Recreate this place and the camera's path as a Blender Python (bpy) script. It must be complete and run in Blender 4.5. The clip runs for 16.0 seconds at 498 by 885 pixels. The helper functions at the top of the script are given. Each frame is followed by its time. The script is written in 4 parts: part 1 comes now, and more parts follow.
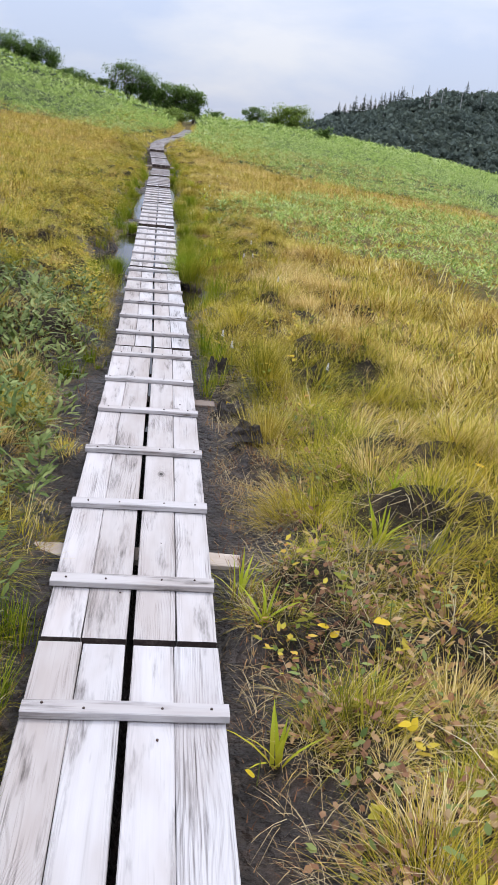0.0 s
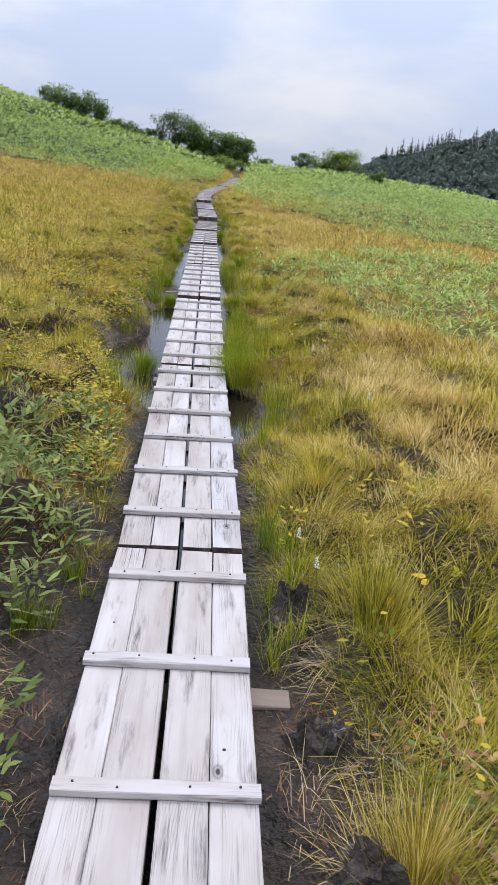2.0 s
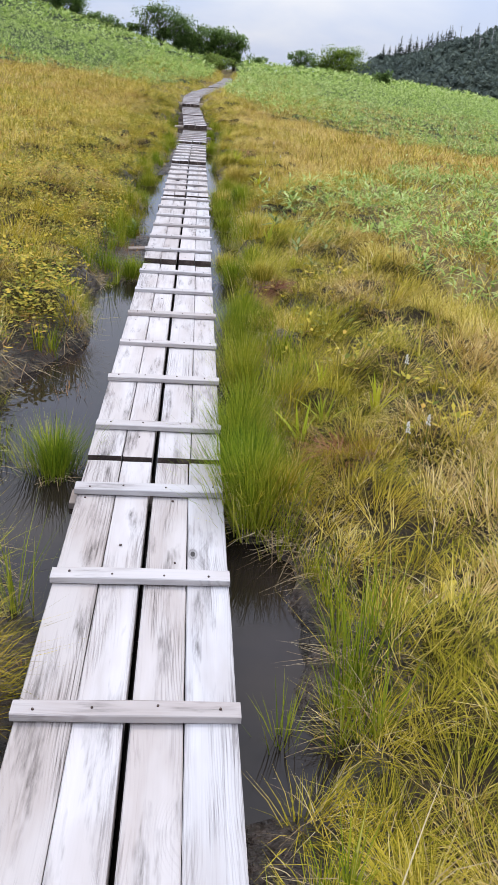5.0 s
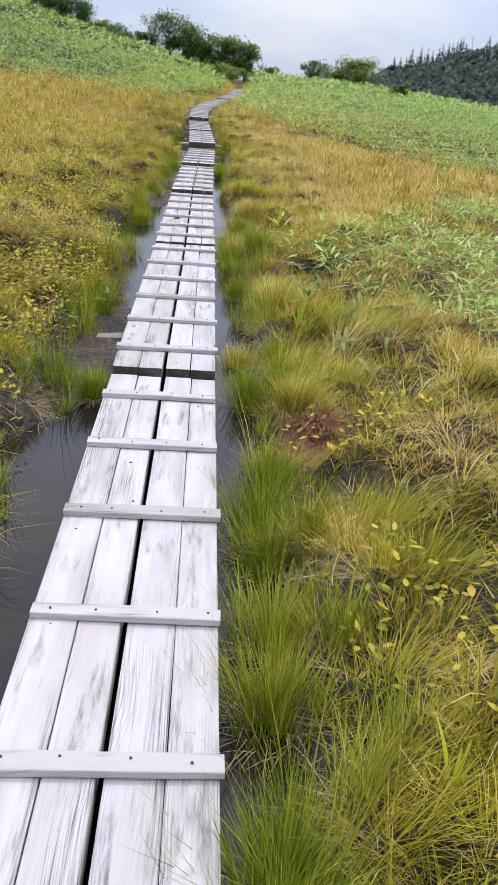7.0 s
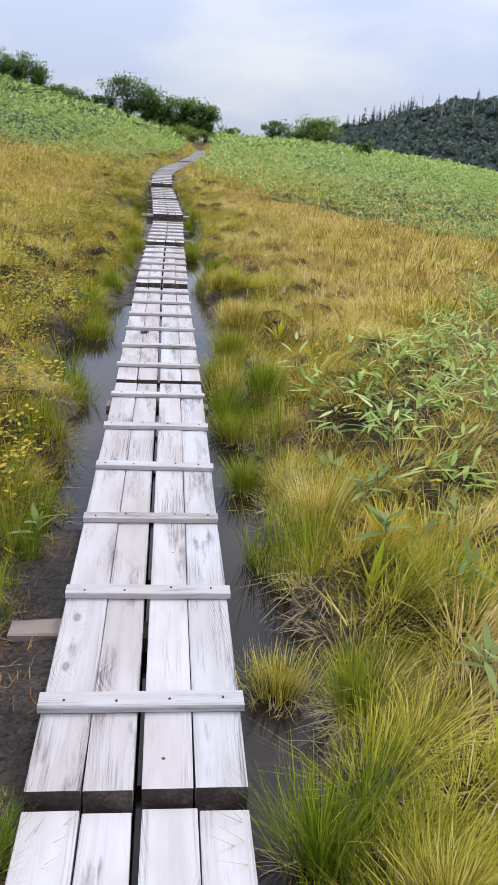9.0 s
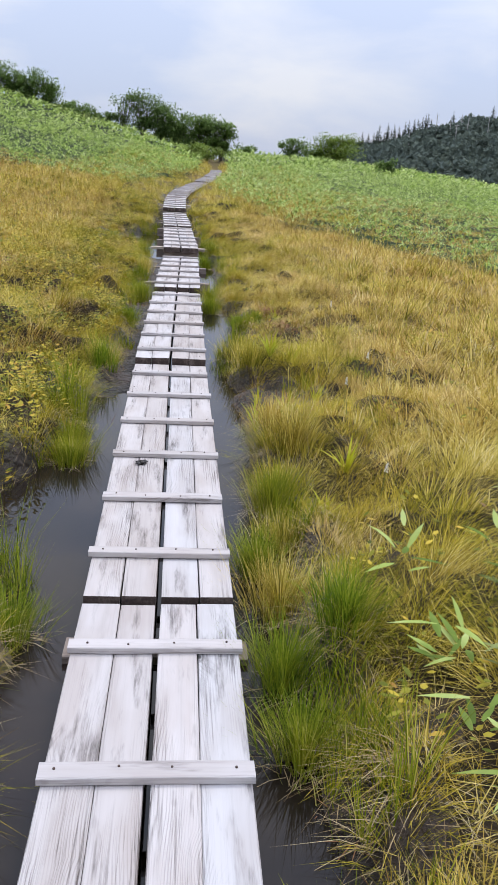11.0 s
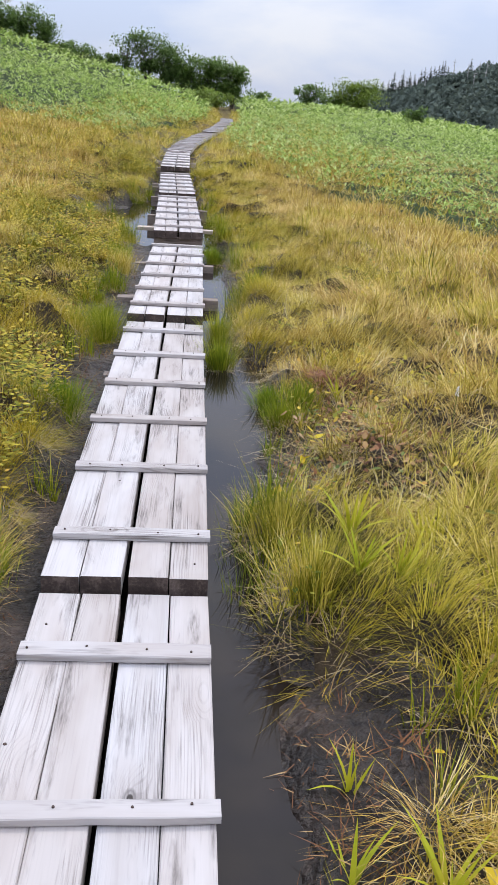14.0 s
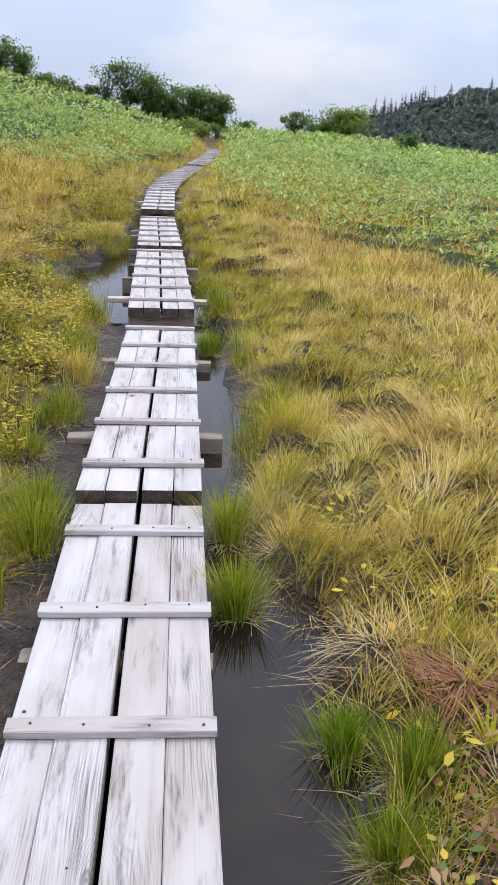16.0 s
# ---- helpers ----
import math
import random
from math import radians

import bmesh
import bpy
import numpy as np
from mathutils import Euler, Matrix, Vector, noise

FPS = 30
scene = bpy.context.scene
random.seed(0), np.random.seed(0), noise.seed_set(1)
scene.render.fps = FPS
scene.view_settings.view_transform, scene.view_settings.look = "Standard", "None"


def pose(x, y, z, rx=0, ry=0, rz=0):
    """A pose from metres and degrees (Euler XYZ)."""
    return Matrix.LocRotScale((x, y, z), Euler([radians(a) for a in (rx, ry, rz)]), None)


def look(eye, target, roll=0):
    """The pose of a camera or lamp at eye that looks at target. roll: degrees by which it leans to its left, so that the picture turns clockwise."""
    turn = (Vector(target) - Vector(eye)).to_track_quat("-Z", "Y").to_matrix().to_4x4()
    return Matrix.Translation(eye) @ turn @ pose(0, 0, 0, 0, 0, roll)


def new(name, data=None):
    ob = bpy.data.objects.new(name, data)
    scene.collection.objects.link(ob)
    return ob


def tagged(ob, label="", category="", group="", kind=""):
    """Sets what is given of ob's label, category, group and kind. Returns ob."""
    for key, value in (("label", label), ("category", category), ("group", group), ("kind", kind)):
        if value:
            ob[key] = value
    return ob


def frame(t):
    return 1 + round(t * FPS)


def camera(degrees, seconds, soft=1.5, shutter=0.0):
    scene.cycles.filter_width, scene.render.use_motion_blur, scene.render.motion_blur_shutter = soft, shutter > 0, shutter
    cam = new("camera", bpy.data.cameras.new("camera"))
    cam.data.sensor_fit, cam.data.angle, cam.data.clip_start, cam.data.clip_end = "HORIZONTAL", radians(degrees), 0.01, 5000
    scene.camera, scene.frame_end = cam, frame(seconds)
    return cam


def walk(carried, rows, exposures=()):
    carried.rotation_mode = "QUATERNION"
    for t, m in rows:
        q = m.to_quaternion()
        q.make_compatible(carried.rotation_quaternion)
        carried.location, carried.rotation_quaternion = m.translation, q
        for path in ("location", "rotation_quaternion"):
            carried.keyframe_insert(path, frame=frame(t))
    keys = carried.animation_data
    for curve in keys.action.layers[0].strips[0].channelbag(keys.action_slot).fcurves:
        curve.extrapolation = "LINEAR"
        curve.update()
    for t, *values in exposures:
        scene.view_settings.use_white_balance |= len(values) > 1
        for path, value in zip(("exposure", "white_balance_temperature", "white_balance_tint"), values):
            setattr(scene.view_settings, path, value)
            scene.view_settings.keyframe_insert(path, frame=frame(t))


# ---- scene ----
cam = camera(32.4, 16.0, soft=1.0)
METRES, EYE, TILT, LEAN, TURN = 20.0, 1.533, 0.0, 0.0, -6.0
SKY_LOW, SKY_HIGH, SUN_POWER = 0.86, 2.75, 1.5
ROWS = [
    (0.0, 0.0, 0.0, 0.0, 2.08, -20.53, -5.57),
    (0.5, -0.0027, 0.0312, 0.0004, 2.48, -19.71, -5.0),
    (1.0, -0.0065, 0.0614, -0.0007, 3.36, -18.7, -4.58),
    (1.5, -0.0098, 0.0921, 0.0003, 4.31, -18.01, -4.27),
    (2.0, -0.0133, 0.1262, 0.0007, 5.11, -18.02, -4.13),
    (2.5, -0.0191, 0.1591, -0.0012, 5.52, -18.58, -3.93),
    (3.0, -0.0217, 0.1902, -0.0039, 5.45, -19.64, -3.77),
    (5.5, -0.038, 0.3417, -0.0073, 4.48, -24.01, -3.9),
    (6.0, -0.0407, 0.3725, -0.0077, 4.88, -23.98, -4.03),
    (6.5, -0.0454, 0.4022, -0.0066, 5.15, -23.75, -4.18),
    (7.0, -0.0485, 0.4332, -0.0078, 5.2, -23.19, -4.15),
    (7.5, -0.0545, 0.4649, -0.0087, 4.9, -22.17, -3.98),
    (8.0, -0.0597, 0.4942, -0.0085, 4.23, -21.09, -3.64),
    (8.5, -0.0643, 0.5247, -0.0072, 3.37, -20.11, -3.36),
    (9.0, -0.0708, 0.5556, -0.0057, 2.5, -19.55, -3.17),
    (11.5, -0.0894, 0.707, -0.004, 3.96, -18.52, -3.23),
    (12.0, -0.0923, 0.7384, -0.005, 4.63, -18.84, -3.3),
    (12.5, -0.0971, 0.7696, -0.0066, 5.04, -19.55, -3.39),
    (13.0, -0.0996, 0.8009, -0.0068, 5.03, -20.44, -3.52),
    (13.5, -0.1017, 0.8339, -0.0065, 4.71, -21.15, -3.55),
    (14.0, -0.1059, 0.8665, -0.007, 4.05, -21.66, -3.55),
    (14.5, -0.1094, 0.8983, -0.0076, 3.3, -21.94, -3.57),
    (15.0, -0.115, 0.929, -0.0097, 2.63, -21.86, -3.37),
    (15.5, -0.1186, 0.9601, -0.0091, 2.43, -21.15, -2.99),
    (16.0, -0.1223, 0.9904, -0.0061, 2.98, -19.93, -2.33),
]
walk(cam, [(t, pose(0, 0, EYE, TILT, LEAN, TURN) @ pose(METRES * x, METRES * y, METRES * z, 90 + pitch, roll, yaw)) for t, x, y, z, yaw, pitch, roll in ROWS], ((0.0, 0.0), (2.5, -0.07), (6.0, 0.09), (8.0, 0.0), (9.0, -0.04), (12.0, -0.06), (13.5, 0.0), (16.0, 0.03)))

# ---- world, sun ----
world = bpy.data.worlds.new("overcast_sky")
scene.world = world
world.use_nodes = True
wn, wl = world.node_tree.nodes, world.node_tree.links
wn.clear()


def wnode(kind, **inputs):
    n = wn.new(kind)
    for k, v in inputs.items():
        n.inputs[k.replace("_", " ")].default_value = v
    return n


SUN_ELEV, SUN_AZ = radians(58), radians(35)
sky = wnode("ShaderNodeTexSky")
sky.sky_type, sky.sun_disc, sky.sun_elevation, sky.sun_rotation = "NISHITA", False, SUN_ELEV, SUN_AZ
sky_dim = wnode("ShaderNodeVectorMath")
sky_dim.operation = "SCALE"
sky_dim.inputs["Scale"].default_value = 0.10
wl.new(sky.outputs[0], sky_dim.inputs[0])
geo = wnode("ShaderNodeTexCoord")
sep = wnode("ShaderNodeSeparateXYZ")
wl.new(geo.outputs["Generated"], sep.inputs[0])
rise = wnode("ShaderNodeMapRange", From_Min=0.0, From_Max=1.0, To_Min=SKY_LOW, To_Max=SKY_HIGH)
wl.new(sep.outputs["Z"], rise.inputs[0])
cmap = wnode("ShaderNodeMapping")
cmap.inputs["Scale"].default_value = (3.2, 3.2, 9.0)
cmap.inputs["Location"].default_value = (2.1, 0.4, 1.3)
wl.new(geo.outputs["Generated"], cmap.inputs[0])
cl = wnode("ShaderNodeTexNoise", Scale=1.5, Detail=6.0, Roughness=0.5, Distortion=0.25)
wl.new(cmap.outputs[0], cl.inputs["Vector"])
cramp = wnode("ShaderNodeValToRGB")
cramp.color_ramp.elements[0].position, cramp.color_ramp.elements[0].color = 0.40, (0.62, 0.71, 0.95, 1)
cramp.color_ramp.elements[1].position, cramp.color_ramp.elements[1].color = 0.66, (0.86, 0.885, 0.99, 1)
wl.new(cl.outputs["Fac"], cramp.inputs[0])
cscale = wnode("ShaderNodeVectorMath")
cscale.operation = "SCALE"
wl.new(cramp.outputs[0], cscale.inputs[0])
wl.new(rise.outputs[0], cscale.inputs["Scale"])
smix = wnode("ShaderNodeMix")
smix.data_type = "RGBA"
smix.inputs["Factor"].default_value = 0.88
wl.new(sky_dim.outputs[0], smix.inputs["A"])
wl.new(cscale.outputs[0], smix.inputs["B"])
bg = wnode("ShaderNodeBackground", Strength=1.0)
wl.new(smix.outputs["Result"], bg.inputs["Color"])
wout = wnode("ShaderNodeOutputWorld")
wl.new(bg.outputs[0], wout.inputs[0])

sun = new("sun", bpy.data.lights.new("sun", "SUN"))
sun.data.energy, sun.data.angle, sun.data.color = SUN_POWER, radians(10), (1.0, 0.96, 0.9)
sun.matrix_world = look((40 * math.sin(SUN_AZ), 40 * math.cos(SUN_AZ), 40 * math.tan(SUN_ELEV)), (0, 0, 0))


# ---- materials ----
class Mat:
    """A node material with small helpers."""

    def __init__(self, name, rough=0.8, spec=0.3):
        self.m = bpy.data.materials.new(name)
        self.m.use_nodes = True
        self.n, self.l = self.m.node_tree.nodes, self.m.node_tree.links
        self.b = self.n["Principled BSDF"]
        self.b.inputs["Roughness"].default_value = rough
        self.b.inputs["Specular IOR Level"].default_value = spec

    def add(self, kind, **inputs):
        n = self.n.new(kind)
        for k, v in inputs.items():
            n.inputs[k.replace("_", " ")].default_value = v
        return n

    def link(self, a, b):
        self.l.new(a, b)

    def noise(self, vec, scale, detail=4.0, rough=0.55, dist=0.0):
        n = self.add("ShaderNodeTexNoise", Scale=scale, Detail=detail, Roughness=rough, Distortion=dist)
        self.link(vec, n.inputs["Vector"])
        return n.outputs["Fac"]

    def ramp(self, fac, stops):
        r = self.add("ShaderNodeValToRGB")
        e = r.color_ramp.elements
        while len(e) < len(stops):
            e.new(0.5)
        for k, (p, c) in enumerate(stops):
            e[k].position, e[k].color = p, (*c, 1)
        self.link(fac, r.inputs[0])
        return r.outputs[0]

    def mix(self, fac, a, b, blend="MIX"):
        x = self.add("ShaderNodeMix")
        x.data_type, x.blend_type = "RGBA", blend
        for sock, v in (("Factor", fac), ("A", a), ("B", b)):
            if isinstance(v, (int, float)):
                x.inputs[sock].default_value = v
            elif isinstance(v, tuple):
                x.inputs[sock].default_value = (*v, 1)
            else:
                self.link(v, x.inputs[sock])
        return x.outputs["Result"]

    def math(self, op, a, b=0.0):
        x = self.add("ShaderNodeMath")
        x.operation = op
        for k, v in enumerate((a, b)):
            if isinstance(v, (int, float)):
                x.inputs[k].default_value = v
            else:
                self.link(v, x.inputs[k])
        return x.outputs[0]

    def mapped(self, vec, scale, loc=(0, 0, 0)):
        x = self.add("ShaderNodeMapping")
        x.inputs["Scale"].default_value, x.inputs["Location"].default_value = scale, loc
        self.link(vec, x.inputs[0])
        return x.outputs[0]

    def bump(self, height, strength, dist=0.01):
        x = self.add("ShaderNodeBump", Strength=strength, Distance=dist)
        self.link(height, x.inputs["Height"])
        self.link(x.outputs[0], self.b.inputs["Normal"])

    def color(self, sock):
        self.link(sock, self.b.inputs["Base Color"])
        return self


def position(m):
    return m.add("ShaderNodeNewGeometry").outputs["Position"]


def island(m):
    return m.add("ShaderNodeNewGeometry").outputs["Random Per Island"]


def wood_material(name, light, mid, dark, contrast=1.0, half=0.061):
    """Bleached softwood along the object's y: pale faces, sharp grey grain in patches and along the edges, knots."""
    m = Mat(name, 0.85, 0.2)
    tc = m.add("ShaderNodeTexCoord").outputs["Object"]
    rnd = m.add("ShaderNodeObjectInfo").outputs["Random"]
    off = m.add("ShaderNodeCombineXYZ")
    m.link(m.math("MULTIPLY", rnd, 37.0), off.inputs[0])
    m.link(m.math("MULTIPLY", rnd, 91.0), off.inputs[1])
    m.link(m.math("MULTIPLY", rnd, 13.0), off.inputs[2])
    vadd = m.add("ShaderNodeVectorMath")
    m.link(tc, vadd.inputs[0])
    m.link(off.outputs[0], vadd.inputs[1])
    v = vadd.outputs[0]
    vor = m.add("ShaderNodeTexVoronoi", Scale=1.0, Randomness=1.0)
    m.link(m.mapped(v, (4.0, 1.9, 0.0)), vor.inputs["Vector"])
    near_knot = m.ramp(vor.outputs["Distance"], [(0.0, (1, 1, 1)), (0.22, (0, 0, 0))])
    warp = m.math("ADD", m.math("MULTIPLY", m.noise(m.mapped(v, (4.0, 0.8, 4.0)), 1.0, 2.0), 0.20), m.math("MULTIPLY", near_knot, 0.045))
    woff = m.add("ShaderNodeCombineXYZ")
    m.link(warp, woff.inputs[0])
    ringv = m.add("ShaderNodeVectorMath")
    m.link(m.mapped(v, (1.0, 0.04, 1.0)), ringv.inputs[0])
    m.link(woff.outputs[0], ringv.inputs[1])
    wave = m.add("ShaderNodeTexWave", Scale=36.0, Distortion=2.5, Detail=3.0, Detail_Scale=1.5)
    wave.wave_type, wave.bands_direction = "BANDS", "X"
    m.link(ringv.outputs[0], wave.inputs["Vector"])
    fine = m.noise(m.mapped(v, (170.0, 2.2, 120.0)), 1.0, 3.0, 0.7)
    streak = m.noise(m.mapped(v, (30.0, 1.0, 20.0)), 1.0, 5.0, 0.65, 0.25)
    base = m.ramp(streak, [(0.20, mid), (0.33, tuple(0.75 * a + 0.25 * b for a, b in zip(light, mid))), (0.44, light), (0.8, tuple(min(0.8, 1.08 * a) for a in light))])
    # where the grain has weathered open: patches, the neighbourhood of knots, and the edges
    sx = m.add("ShaderNodeSeparateXYZ")
    m.link(tc, sx.inputs[0])
    edge = m.ramp(m.math("DIVIDE", m.math("ABSOLUTE", sx.outputs[0]), half), [(0.62, (0, 0, 0)), (1.0, (0.75, 0.75, 0.75))])
    patch = m.ramp(m.noise(m.mapped(v, (8.0, 1.5, 5.0), (5, 3, 8)), 1.0, 4.0, 0.6), [(0.50, (0.02, 0.02, 0.02)), (0.68, (1, 1, 1))])
    edge_on = m.ramp(m.noise(m.mapped(v, (3.0, 0.9, 3.0), (2, 8, 5)), 1.0, 2.0), [(0.42, (0.1, 0.1, 0.1)), (0.6, (1, 1, 1))])
    smudge = m.ramp(m.noise(m.mapped(v, (17.0, 2.6, 12.0), (6, 2, 9)), 1.0, 4.0, 0.6), [(0.55, (0, 0, 0)), (0.68, (1, 1, 1))])
    ragged = m.ramp(m.noise(m.mapped(v, (95.0, 9.0, 60.0), (3, 1, 7)), 1.0, 4.0, 0.7), [(0.36, (1, 1, 1)), (0.62, (0.12, 0.12, 0.12))])
    base = m.mix(m.math("MULTIPLY", m.mix(1.0, smudge, ragged, "MULTIPLY"), 0.95 * contrast), base, tuple(0.42 * q for q in mid))
    where = m.mix(1.0, m.mix(1.0, patch, m.mix(1.0, edge, edge_on, "MULTIPLY"), "ADD"), m.mix(0.5, near_knot, (0, 0, 0)), "ADD")
    grain = m.ramp(wave.outputs["Fac"], [(0.0, (1, 1, 1)), (0.14, (0.75, 0.75, 0.75)), (0.34, (0, 0, 0))])
    lines = m.mix(0.68, grain, m.ramp(fine, [(0.34, (1, 1, 1)), (0.50, (0, 0, 0))]))
    c = m.mix(m.math("MULTIPLY", m.mix(1.0, lines, where, "MULTIPLY"), 0.95 * contrast), base, dark)
    c = m.mix(0.16 * contrast, c, m.ramp(fine, [(0.28, (0.5, 0.48, 0.47)), (0.40, (1, 1, 1))]), "MULTIPLY")
    bleach = m.ramp(m.noise(m.mapped(v, (9.0, 2.2, 6.0), (1, 9, 4)), 1.0, 3.0), [(0.38, (0.84, 0.80, 0.77)), (0.6, (1, 1, 1))])
    c = m.mix(0.85, c, bleach, "MULTIPLY")
    knot = m.ramp(vor.outputs["Distance"], [(0.026, (1, 1, 1)), (0.034, (0.25, 0.25, 0.25)), (0.05, (0.55, 0.55, 0.55)), (0.07, (0, 0, 0))])
    c = m.mix(m.math("MULTIPLY", knot, 0.9), c, tuple(0.3 * q for q in dark))
    tone = m.ramp(rnd, [(0.0, (0.84, 0.81, 0.785)), (0.25, (0.97, 0.96, 0.955)), (0.45, (0.93, 0.955, 0.98)), (0.65, (1.0, 0.975, 0.965)), (0.85, (0.96, 0.965, 0.975)), (1.0, (0.86, 0.835, 0.82))])
    m.color(m.mix(1.0, c, tone, "MULTIPLY"))
    h = m.math("SUBTRACT", 1.0, m.mix(1.0, lines, where, "MULTIPLY"))
    m.bump(h, 0.55, 0.004)
    return m.m


def grass_material(name, ramps, patch=0.35, rough=0.75, thin=0.14, spec=0.07, low=0.36, high=0.64):
    """Leaf colour from each blade's own chance and from broad patches; ramps: (fresh stops, faded stops)."""
    m = Mat(name, rough, spec)
    p, i = position(m), island(m)
    clump = m.ramp(m.noise(p, 3.2, 3.0, 0.6), [(0.32, (0, 0, 0)), (0.68, (1, 1, 1))])
    i = m.mix(0.36, i, clump)
    a = m.ramp(i, ramps[0])
    b = m.ramp(i, ramps[1])
    n = m.noise(m.mapped(p, (1, 1, 0.2)), patch, 3.0, 0.6)
    c = m.mix(m.ramp(n, [(low, (0, 0, 0)), (high, (1, 1, 1))]), a, b)
    m.color(c)
    if thin:
        tr = m.add("ShaderNodeBsdfTranslucent")
        m.link(c, tr.inputs["Color"])
        mx = m.add("ShaderNodeMixShader", Fac=thin)
        m.link(m.b.outputs[0], mx.inputs[1])
        m.link(tr.outputs[0], mx.inputs[2])
        m.link(mx.outputs[0], m.n["Material Output"].inputs[0])
    return m.m


WOOD = wood_material("weathered_board", (0.53, 0.50, 0.49), (0.36, 0.325, 0.31), (0.10, 0.082, 0.073))
CLEAT = wood_material("weathered_cleat", (0.50, 0.47, 0.46), (0.34, 0.31, 0.295), (0.13, 0.105, 0.09), 1.0, 0.03)
SLEEPER = wood_material("damp_sleeper_timber", (0.28, 0.23, 0.195), (0.15, 0.115, 0.09), (0.06, 0.042, 0.033))
FRESH = wood_material("pale_sawn_timber", (0.56, 0.47, 0.39), (0.42, 0.34, 0.27), (0.22, 0.16, 0.12), 0.6)


def plain(name, stops, scale, rough=0.8, bump=0.4, bscale=60.0, spec=0.3, bdist=0.02):
    m = Mat(name, rough, spec)
    p = position(m)
    m.color(m.ramp(m.mix(0.35, m.noise(p, scale, 6.0), m.noise(p, scale * 9, 5.0)), stops))
    m.bump(m.noise(p, bscale, 5.0), bump, bdist)
    return m.m


# sawn end faces, darker and browner than the board tops
ENDGRAIN = plain("dark_end_grain", [(0.3, (0.018, 0.013, 0.011)), (0.5, (0.06, 0.042, 0.035)), (0.7, (0.17, 0.13, 0.11))], 12.0, 0.85, 0.5, 120.0, 0.3, 0.004)
NAIL = plain("rusty_nail", [(0.3, (0.03, 0.022, 0.02)), (0.7, (0.10, 0.06, 0.045))], 90, 0.6)
MUD = plain("wet_peat_mud", [(0.3, (0.006, 0.005, 0.004)), (0.50, (0.03, 0.021, 0.016)), (0.70, (0.10, 0.068, 0.05))], 6.0, 0.42, 1.0, 26.0, 0.45, 0.07)
REDPEAT = plain("bare_red_brown_peat", [(0.3, (0.035, 0.014, 0.009)), (0.5, (0.13, 0.05, 0.028)), (0.7, (0.30, 0.17, 0.10))], 7.0, 0.8, 0.9, 40.0, 0.3, 0.03)
THATCH = plain("dead_sedge_thatch", [(0.3, (0.05, 0.038, 0.016)), (0.5, (0.15, 0.11, 0.04)), (0.7, (0.28, 0.21, 0.08))], 1.6, 0.95, 0.9, 45.0)
# peat-brown litter, darkened further to stand for shade between the tufts
SHADED_PEAT = plain("shade_darkened_peat_litter", [(0.3, (0.008, 0.006, 0.004)), (0.5, (0.026, 0.018, 0.010)), (0.7, (0.08, 0.055, 0.028))], 4.0, 0.95, 0.9, 60.0)
# bamboo litter with the shade between the leaves put into its colour
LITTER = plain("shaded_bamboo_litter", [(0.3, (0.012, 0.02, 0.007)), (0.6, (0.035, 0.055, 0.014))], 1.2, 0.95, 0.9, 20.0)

wm = Mat("peat_water", 0.03, 0.5)
wm.color(wm.ramp(wm.noise(position(wm), 1.7, 4.0), [(0.35, (0.012, 0.009, 0.007)), (0.7, (0.028, 0.020, 0.016))]))
wm.bump(wm.noise(wm.mapped(position(wm), (1, 1, 1)), 7.0, 2.0), 0.05, 0.01)
wm.b.inputs["IOR"].default_value = 1.33
WATER = wm.m

SEDGE = grass_material("sedge_blades", (
    [(0.0, (0.035, 0.055, 0.008)), (0.3, (0.21, 0.21, 0.02)), (0.55, (0.50, 0.42, 0.055)), (0.8, (0.78, 0.62, 0.17)), (1.0, (0.82, 0.74, 0.44))],
    [(0.0, (0.06, 0.05, 0.014)), (0.3, (0.34, 0.21, 0.035)), (0.55, (0.59, 0.43, 0.10)), (0.8, (0.80, 0.65, 0.24)), (1.0, (0.84, 0.76, 0.50))]), 0.42, thin=0.28, low=0.42, high=0.64)
LUSH = grass_material("lush_sedge_blades", (
    [(0.0, (0.03, 0.075, 0.006)), (0.4, (0.13, 0.21, 0.014)), (0.75, (0.30, 0.36, 0.025)), (1.0, (0.60, 0.54, 0.15))],
    [(0.0, (0.06, 0.085, 0.008)), (0.4, (0.22, 0.25, 0.018)), (0.75, (0.44, 0.41, 0.04)), (1.0, (0.66, 0.54, 0.20))]), 0.9, thin=0.25)
OLIVE = grass_material("olive_sedge_blades", (
    [(0.0, (0.025, 0.042, 0.006)), (0.3, (0.13, 0.16, 0.012)), (0.6, (0.34, 0.34, 0.028)), (0.85, (0.58, 0.49, 0.07)), (1.0, (0.66, 0.57, 0.27))],
    [(0.0, (0.035, 0.042, 0.008)), (0.3, (0.23, 0.18, 0.015)), (0.6, (0.47, 0.35, 0.03)), (0.85, (0.70, 0.50, 0.085)), (1.0, (0.68, 0.56, 0.28))]), 0.9, thin=0.25)
TAWNY = grass_material("tawny_sedge_blades", (
    [(0.0, (0.08, 0.055, 0.014)), (0.3, (0.36, 0.215, 0.04)), (0.55, (0.60, 0.41, 0.11)), (0.8, (0.82, 0.63, 0.25)), (1.0, (0.86, 0.75, 0.44))],
    [(0.0, (0.08, 0.055, 0.02)), (0.3, (0.40, 0.28, 0.09)), (0.55, (0.65, 0.48, 0.18)), (0.8, (0.78, 0.62, 0.29)), (1.0, (0.86, 0.76, 0.50))]), 0.3, thin=0.24)
